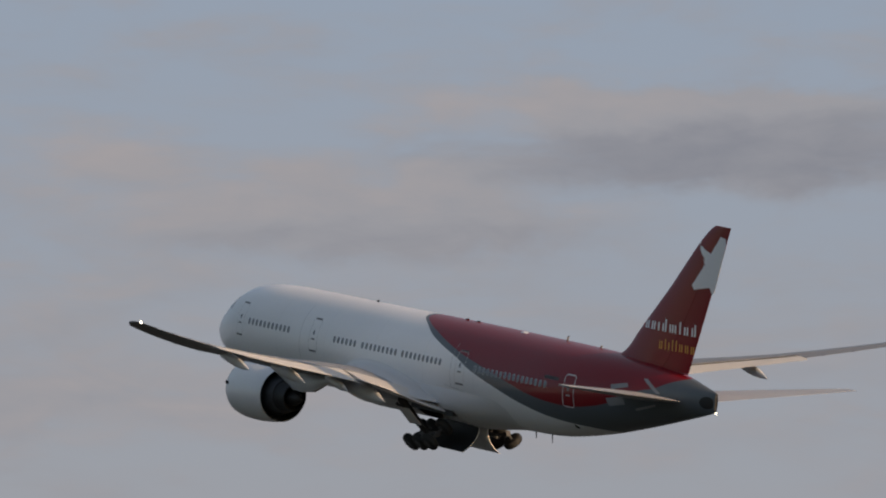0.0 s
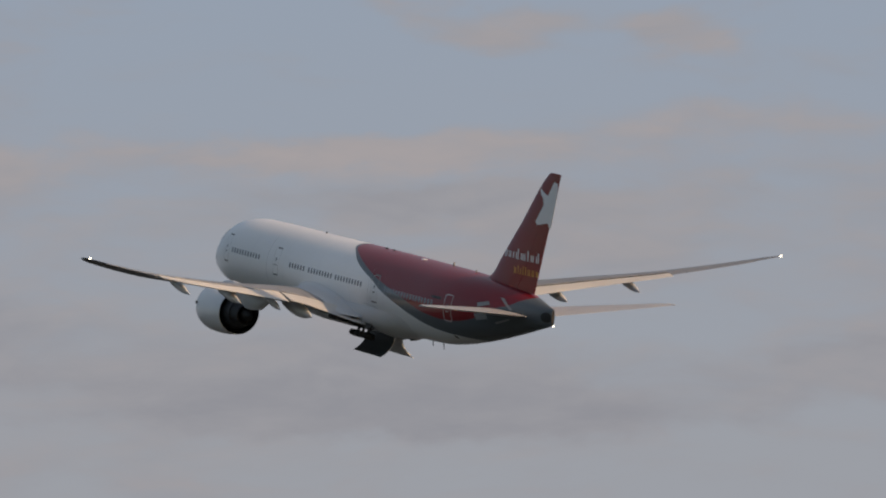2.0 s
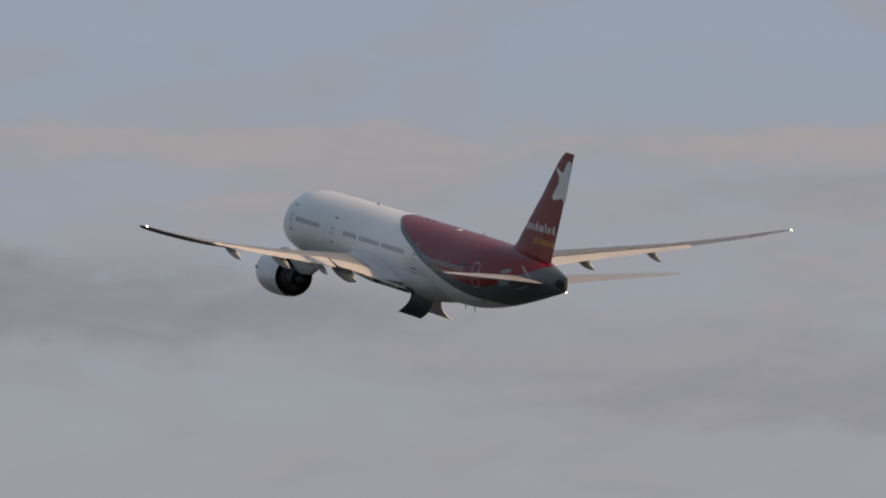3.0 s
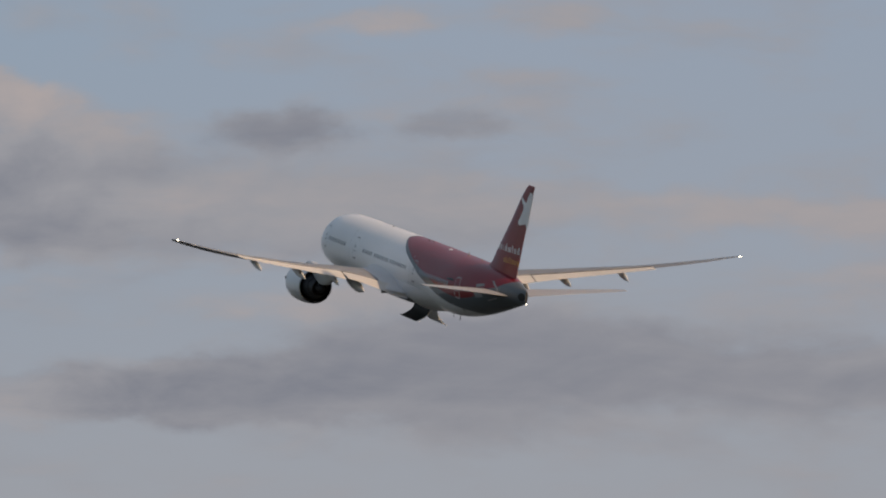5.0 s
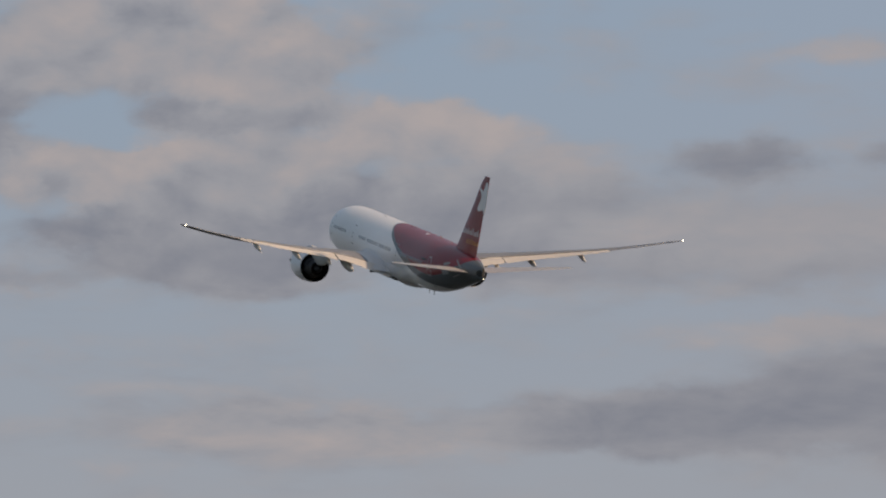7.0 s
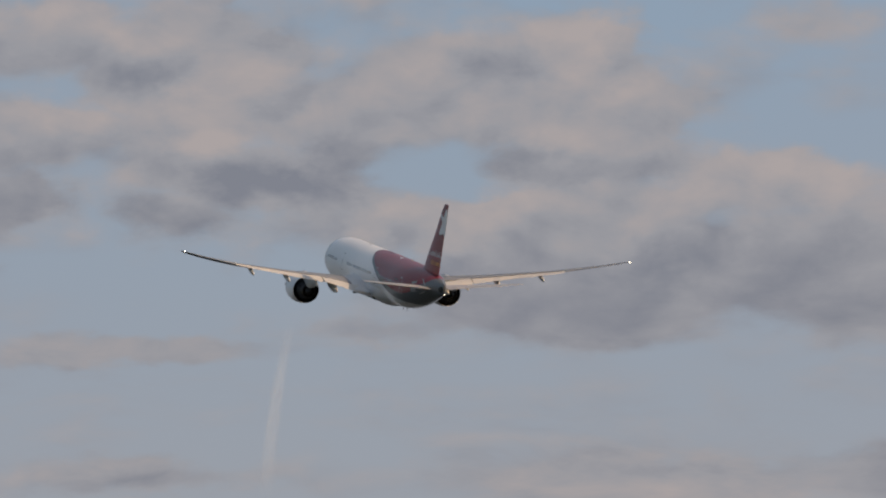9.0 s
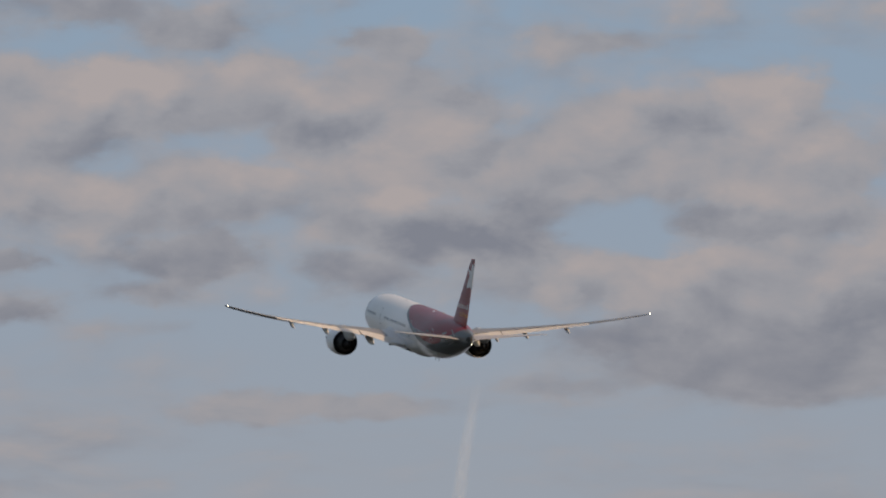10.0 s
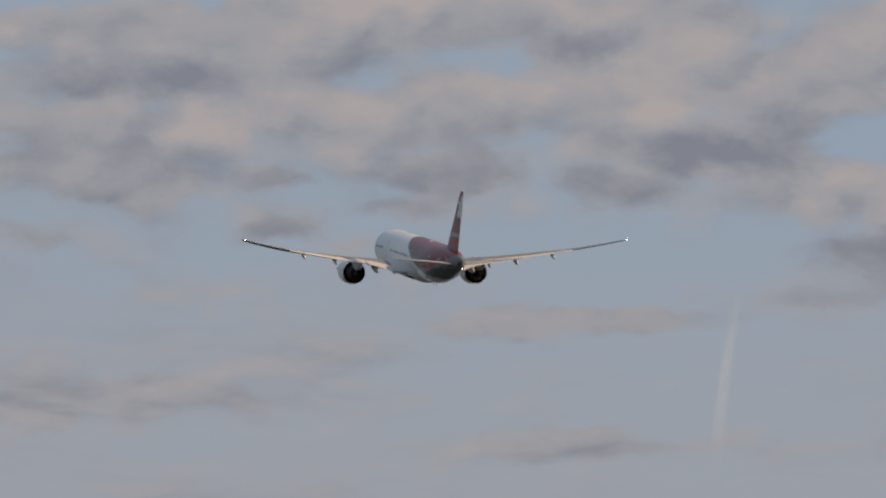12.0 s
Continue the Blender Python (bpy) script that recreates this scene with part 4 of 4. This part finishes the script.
def build_fin():
    zs = [2.2, 2.6, 3.0, 3.3, 3.6, 4.0, 4.6, 5.5, 6.5, 8, 9.5, 11, 11.8, 12.1, 12.28]
    bm = bmesh.new()
    loft(bm, [fin_ring(z, 0.0, 0.685) for z in zs])
    fin = part("tail_fin", bm, m_red, plane, "dark red tail fin with a white emblem and two rows of lettering bars", angle=45)
    bm = bmesh.new()
    loft(bm, [fin_ring(z, 0.69, 1.0, 8) for z in zs[1:]])
    rudder = part("rudder", bm, m_red, fin, angle=45)
    for side in (1, -1):
        # emblem: a white four-armed spark cut off at the trailing edge
        decal("emblem", [(59.32, 10.95), (59.62, 11.12), (60.92, 10.45), (61.85, 11.62), (62.35, 11.55), (62.46, 11.2), (61.42, 8.0), (61.2, 7.95), (60.95, 8.32), (59.35, 8.02), (59.12, 8.30), (60.22, 9.55)], m_sign_white, fin, "white four-armed emblem", side, (61.1, 9.6))
        # two rows of thin upright bars in the place of the lettering, some of them taller
        for stems, s0, s1, z0, short, tall, wide, mat in (
                ("11 11 1 12 111 2 11 12", 54.15, 59.78, 5.05, 0.52, 0.78, 0.17, m_sign_white),
                ("11 2 1 2 2 11 11 11", 56.0, 59.68, 3.92, 0.50, 0.68, 0.125, m_sign_gold)):
            steps = sum(0.75 if q == " " else 1.0 for q in stems) - 1.0
            pitch, s = (s1 - s0 - wide) / steps, s0
            for q in stems:
                if q != " ":
                    top = z0 + (tall if q == "2" else short)
                    decal("lettering_bar", [(s, z0), (s + wide, z0), (s + wide, top), (s, top)], mat, fin, "", side)
                s += pitch * (0.75 if q == " " else 1.0)
    return fin


def build_stabiliser(side):
    def le(y):
        return 53.4 + (y - 1.2) * (60.4 - 53.4) / 9.4

    def te(y):
        return 60.3 + (y - 1.2) * (62.3 - 60.3) / 9.4

    def zz(y):
        return 1.02 + (y - 1.2) * 0.112

    def ring(y, x0, x1, m=10):
        c = te(y) - le(y) if y < 10.2 else (te(y) - le(y)) * (1 - 0.25 * (y - 10.2) / 0.55)
        l0 = te(y) - c
        xs = [x0 + (x1 - x0) * (0.5 - 0.5 * math.cos(math.pi * k / m)) for k in range(m + 1)]

        def t(x):
            return 5 * 0.075 * c * (0.2969 * math.sqrt(x) - 0.126 * x - 0.3516 * x * x + 0.2843 * x ** 3 - 0.1015 * x ** 4)

        a = [at(l0 + c * x, side * y, zz(y) + t(x) - 0.045 * c * (1 - x)) for x in xs]
        b = [at(l0 + c * x, side * y, zz(y) - t(x) - 0.045 * c * (1 - x)) for x in reversed(xs)]
        return a + (b[:-1] if x0 == 0 else b)

    ys = [0.3, 1.2, 3, 5, 7, 9, 10.2, 10.6, 10.75]
    bm = bmesh.new()
    loft(bm, [ring(y, 0.0, 0.70) for y in ys])
    stab = part("stabiliser", bm, m_tail, plane, "pale grey horizontal tail surface", angle=45)
    bm = bmesh.new()
    loft(bm, [ring(y, 0.705, 1.0, 8) for y in ys[1:]])
    part("elevator", bm, m_tail, stab, angle=45)
    # rubbing plates round the moving root
    for pts, mat in (([(53.5, 1.30), (55.0, 1.58), (55.2, 1.34), (53.7, 1.02)], m_plate), ([(56.2, 2.00), (56.6, 2.02), (58.1, 1.28), (57.85, 1.18)], m_plate), ([(53.2, 0.40), (54.8, 0.68), (55.0, 0.20), (53.5, -0.08)], m_plate), ([(55.8, 0.02), (57.7, 0.52), (57.7, 0.40), (55.9, -0.10)], m_plate)):
        bm = bmesh.new()
        f = bm.faces.new([bm.verts.new((s, 0, z)) for s, z in pts])
        bmesh.ops.triangulate(bm, faces=[f])
        bmesh.ops.subdivide_edges(bm, edges=bm.edges[:], cuts=4, use_grid_fill=True)
        for v in bm.verts:
            v.co = skin(v.co.x, v.co.z, side, 0.015)
        part("root_seal_plate", bm, mat, stab, "pale scuffed seal plate at the tail root")
    return stab


def build_fittings():
    """Aerials, domes and beacons."""
    for s, h, l, mat in ((20.5, 0.14, 0.28, m_black), (32.0, 0.09, 0.5, m_black), (33.4, 0.08, 0.45, m_black), (44.5, 0.34, 0.16, m_seam), (48.6, 0.18, 0.14, m_seam)):
        bm = bmesh.new()
        z = body_at(s)[0]
        loft(bm, [[at(s + l * (k / 8 - 0.5) * g + sw, (0.045 if k not in (0, 8) else 0.005) * q, z - 0.05 + hh) for q in (1, -1) for k in (range(9) if q > 0 else range(8, -1, -1))] for hh, g, sw in ((0, 1.0, 0.0), (h * 0.7 + 0.05, 0.75, 0.08), (h + 0.05, 0.45, 0.14))])
        part("aerial", bm, mat, plane)
    for s, l in ((38.0, 0.40), (40.0, 0.50)):
        bm = bmesh.new()
        z = body_at(s + 4)[1]
        rod(bm, at(s + 4, 0.3, z + 0.1), at(s + 4.1, 0.3, z - l), 0.05, 0.025, 8)
        part("aerial", bm, m_seam, plane)
    bm = bmesh.new()
    bmesh.ops.create_uvsphere(bm, u_segments=20, v_segments=10, radius=1.0, matrix=Matrix.Translation(at(39.7, 0.25, 3.05)) @ Matrix.Diagonal((0.40, 0.24, 0.10, 1)))
    part("satellite_dome", bm, m_white, plane, "small white dome on the crown")
    bm = bmesh.new()
    bmesh.ops.create_uvsphere(bm, u_segments=12, v_segments=8, radius=0.055, matrix=Matrix.Translation(at(62.70, 0.0, 0.55)))
    part("tail_light", bm, m_lamp, plane, "lit white tail light")


def build_gear(side):
    """Main gear: leg, braces and a six-wheel bogie; its origin is the hinge in the wing."""
    hinge = at(32.3, side * 4.75, -2.2)
    bm = bmesh.new()
    rod(bm, (0, 0, 0.1), (0, 0, -2.2), 0.26, 0.24, 14)
    rod(bm, (0, 0, -2.1), (0, 0, -3.15), 0.17, 0.17, 14)
    rod(bm, (0.1, 0, -1.9), (1.2, 0, -0.5), 0.10, 0.10)
    rod(bm, (-0.28, 0, -2.0), (-0.5, 0, -2.6), 0.07, 0.07)
    rod(bm, (-0.5, 0, -2.6), (-0.22, 0, -3.05), 0.07, 0.07)
    rod(bm, (-0.24, -side * 0.12, -0.2), (-0.22, -side * 0.12, -2.8), 0.035, 0.035, 6)
    gear = part("main_gear", bm, m_gear, plane, "dark six-wheel main landing gear swinging up")
    gear.location = hinge
    bm = bmesh.new()
    rod(bm, (-1.6, 0, 0), (1.6, 0, 0), 0.19, 0.19, 12)
    for x in (-1.45, 0, 1.45):
        rod(bm, (x, -0.75, 0), (x, 0.75, 0), 0.11, 0.11, 10)
    beam = part("bogie_beam", bm, m_gear, gear)
    beam.matrix_basis = pose(0, 0, -3.15, 0, 10, 0)
    prof = [(-0.23, 0.30), (-0.24, 0.50), (-0.20, 0.60), (-0.10, 0.665), (0.10, 0.665), (0.20, 0.60), (0.24, 0.50), (0.23, 0.30)]
    bm = bmesh.new()
    n = 28
    loft(bm, [[Vector((r * math.cos(2 * math.pi * k / n), y, r * math.sin(2 * math.pi * k / n))) for k in range(n)] for y, r in prof])
    tyre = None
    hub = bmesh.new()
    loft(hub, [[Vector((r * math.cos(2 * math.pi * k / 16), y, r * math.sin(2 * math.pi * k / 16))) for k in range(16)] for y, r in ((-0.25, 0.1), (-0.26, 0.27), (-0.2, 0.31), (0.2, 0.31), (0.26, 0.27), (0.25, 0.1))])
    hubs = None
    for x in (-1.45, 0.0, 1.45):
        for y in (-0.70, 0.70):
            m = beam.matrix_basis @ Matrix.Translation((x, y, 0))
            if tyre is None:
                tyre = part("tyre", bm, m_tyre, gear, "black rubber tyre", angle=50)
                hubs = part("wheel_hub", hub, m_gear, gear)
                tyre.matrix_basis = m
                hubs.matrix_basis = m
            else:
                again(tyre, "tyre", gear, m)
                again(hubs, "wheel_hub", gear, m)
    # leg door hanging on the outer side of the leg
    bm = bmesh.new()
    box(bm, (-0.75, side * 0.20, -2.0), (0.75, side * 0.27, -0.5), 0.03)
    part("leg_door", bm, m_belly, gear, "pale panel on the leg")
    return gear


def build_gear_door(side):
    """Body gear door: a curved panel hinged beside the keel; local origin on the hinge line."""
    bm = bmesh.new()
    n, m = 10, 8
    front, back = [], []
    for i in range(m + 1):
        x = 2.55 - 5.1 * i / m
        for j in range(n + 1):
            u = j / n
            # the closed panel runs outward along the belly and curls up at its outer edge
            y, z = 1.64 * u, 0.05 * u + 1.15 * u ** 2.4
            front.append(bm.verts.new((x, side * y, z)))
            back.append(bm.verts.new((x, side * y, z + 0.07)))
    for i in range(m):
        for j in range(n):
            a, b, c, d = (n + 1) * i + j, (n + 1) * i + j + 1, (n + 1) * (i + 1) + j + 1, (n + 1) * (i + 1) + j
            bm.faces.new((front[a], front[b], front[c], front[d])).material_index = 0
            bm.faces.new((back[d], back[c], back[b], back[a])).material_index = 1
    bmesh.ops.bridge_loops(bm, edges=[e for e in bm.edges if e.is_boundary])
    door = part("gear_door", bm, (m_belly, m_bay), plane, "large curved landing gear door, dark inside", angle=50)
    door.location = at(32.5, side * 0.30, -3.60)
    return door


body = build_body()
build_windows(body)
build_doors(body)
build_fairing()
wings = [build_wing(1), build_wing(-1)]
engines = [build_engine(1), build_engine(-1)]
build_fin()
tails = [build_stabiliser(1), build_stabiliser(-1)]
build_fittings()
gears = {side: build_gear(side) for side in (1, -1)}
doors = {side: build_gear_door(side) for side in (1, -1)}


def vapour_trail():
    """A short faint contrail hanging far off in the clear air under the clouds."""
    m, n, l = graph("faint_vapour")
    tc, sep = n.new("ShaderNodeUVMap"), n.new("ShaderNodeSeparateXYZ")
    tc.uv_map = "along"
    l.new(tc.outputs[0], sep.inputs[0])
    across = math_node(n, l, "SUBTRACT", 1.0, math_node(n, l, "ABSOLUTE", math_node(n, l, "MULTIPLY_ADD", sep.outputs[0], 2.0, -1.0)))
    ends = math_node(n, l, "SINE", math_node(n, l, "MULTIPLY", sep.outputs[1], math.pi))
    tex = n.new("ShaderNodeTexNoise")
    tex.inputs["Scale"].default_value, tex.inputs["Detail"].default_value = 5.0, 4
    drawn = n.new("ShaderNodeMapping")
    drawn.inputs["Scale"].default_value = (0.25, 1.5, 1)
    l.new(tc.outputs[0], drawn.inputs["Vector"])
    l.new(drawn.outputs[0], tex.inputs["Vector"])
    flat = n.new("ShaderNodeMapRange")
    flat.interpolation_type = "SMOOTHSTEP"
    flat.inputs["From Max"].default_value = 0.75
    l.new(across, flat.inputs["Value"])
    f = math_node(n, l, "MULTIPLY", math_node(n, l, "MULTIPLY", flat.outputs[0], ends), math_node(n, l, "MULTIPLY_ADD", tex.outputs["Fac"], 0.16, 0.03))
    e, o = n.new("ShaderNodeBsdfDiffuse"), n.new("ShaderNodeOutputMaterial")
    e.inputs["Color"].default_value = (0.58, 0.62, 0.68, 1)
    clear, both = n.new("ShaderNodeBsdfTransparent"), n.new("ShaderNodeMixShader")
    l.new(f, both.inputs[0])
    l.new(clear.outputs[0], both.inputs[1])
    l.new(e.outputs[0], both.inputs[2])
    l.new(both.outputs[0], o.inputs["Surface"])
    radius, n1 = 4500.0, 16
    verts, uvs = [], []
    for k in range(n1 + 1):
        u = k / n1
        rise = 7.55 + 1.0 * u
        b = 4.085 - 0.04 * u - 0.10 * u * u
        w = 0.115 - 0.035 * u
        for j in range(5):
            a, r = radians(b + w * (0.5 - j / 4)), radians(rise)
            d = radius - 0.05 * math.sin(math.pi * j / 4)
            verts.append((-math.sin(a) * math.cos(r) * d, math.cos(a) * math.cos(r) * d, EYE.z + math.sin(r) * d))
            uvs.append((j / 4, u))
    faces = [(5 * k + j, 5 * k + j + 1, 5 * k + j + 6, 5 * k + j + 5) for k in range(n1) for j in range(4)]
    me = bpy.data.meshes.new("contrail")
    me.from_pydata(verts, [], faces)
    layer = me.uv_layers.new(name="along")
    for lp in me.loops:
        layer.data[lp.index].uv = uvs[lp.vertex_index]
    me.materials.append(m)
    return tagged(new("contrail", me), "short faint white vapour trail in the distant sky", "contrail")


vapour_trail()


# ---- what moves ----
def motions():
    walk(plane, [(0.5 * k, flight(0.5 * k)) for k in range(25)])
    for side in (1, -1):
        p = gears[side].location.copy()
        # the legs swing inward into the body, the right one a little later
        swing = ((0, 44), (0.8, 52), (1.2, 58), (1.6, 65), (2.0, 73), (2.5, 84), (3.0, 93), (12, 93)) if side > 0 else ((0, 47), (0.8, 53), (1.2, 58), (1.6, 64), (2.0, 72), (2.5, 83), (3.0, 93), (12, 93))
        walk(gears[side], [(t, pose(p.x, p.y, p.z, -side * a, 0, 0)) for t, a in swing])
        q = doors[side].location.copy()
        shut = ((0, 93), (3.2, 91), (4.5, 86), (4.8, 80), (5.2, 74), (5.6, 64), (5.9, 55), (6.2, 43), (6.4, 31), (6.6, 17), (6.8, 5), (7.0, 0), (12, 0)) if side > 0 else ((0, 96), (3.2, 95), (5.2, 92), (5.6, 92), (5.9, 90), (6.05, 88), (6.2, 83), (6.4, 69), (6.6, 46), (6.8, 14), (7.0, 0), (12, 0))
        walk(doors[side], [(t, pose(q.x, q.y, q.z, -side * a, 0, 0)) for t, a in shut])


motions()
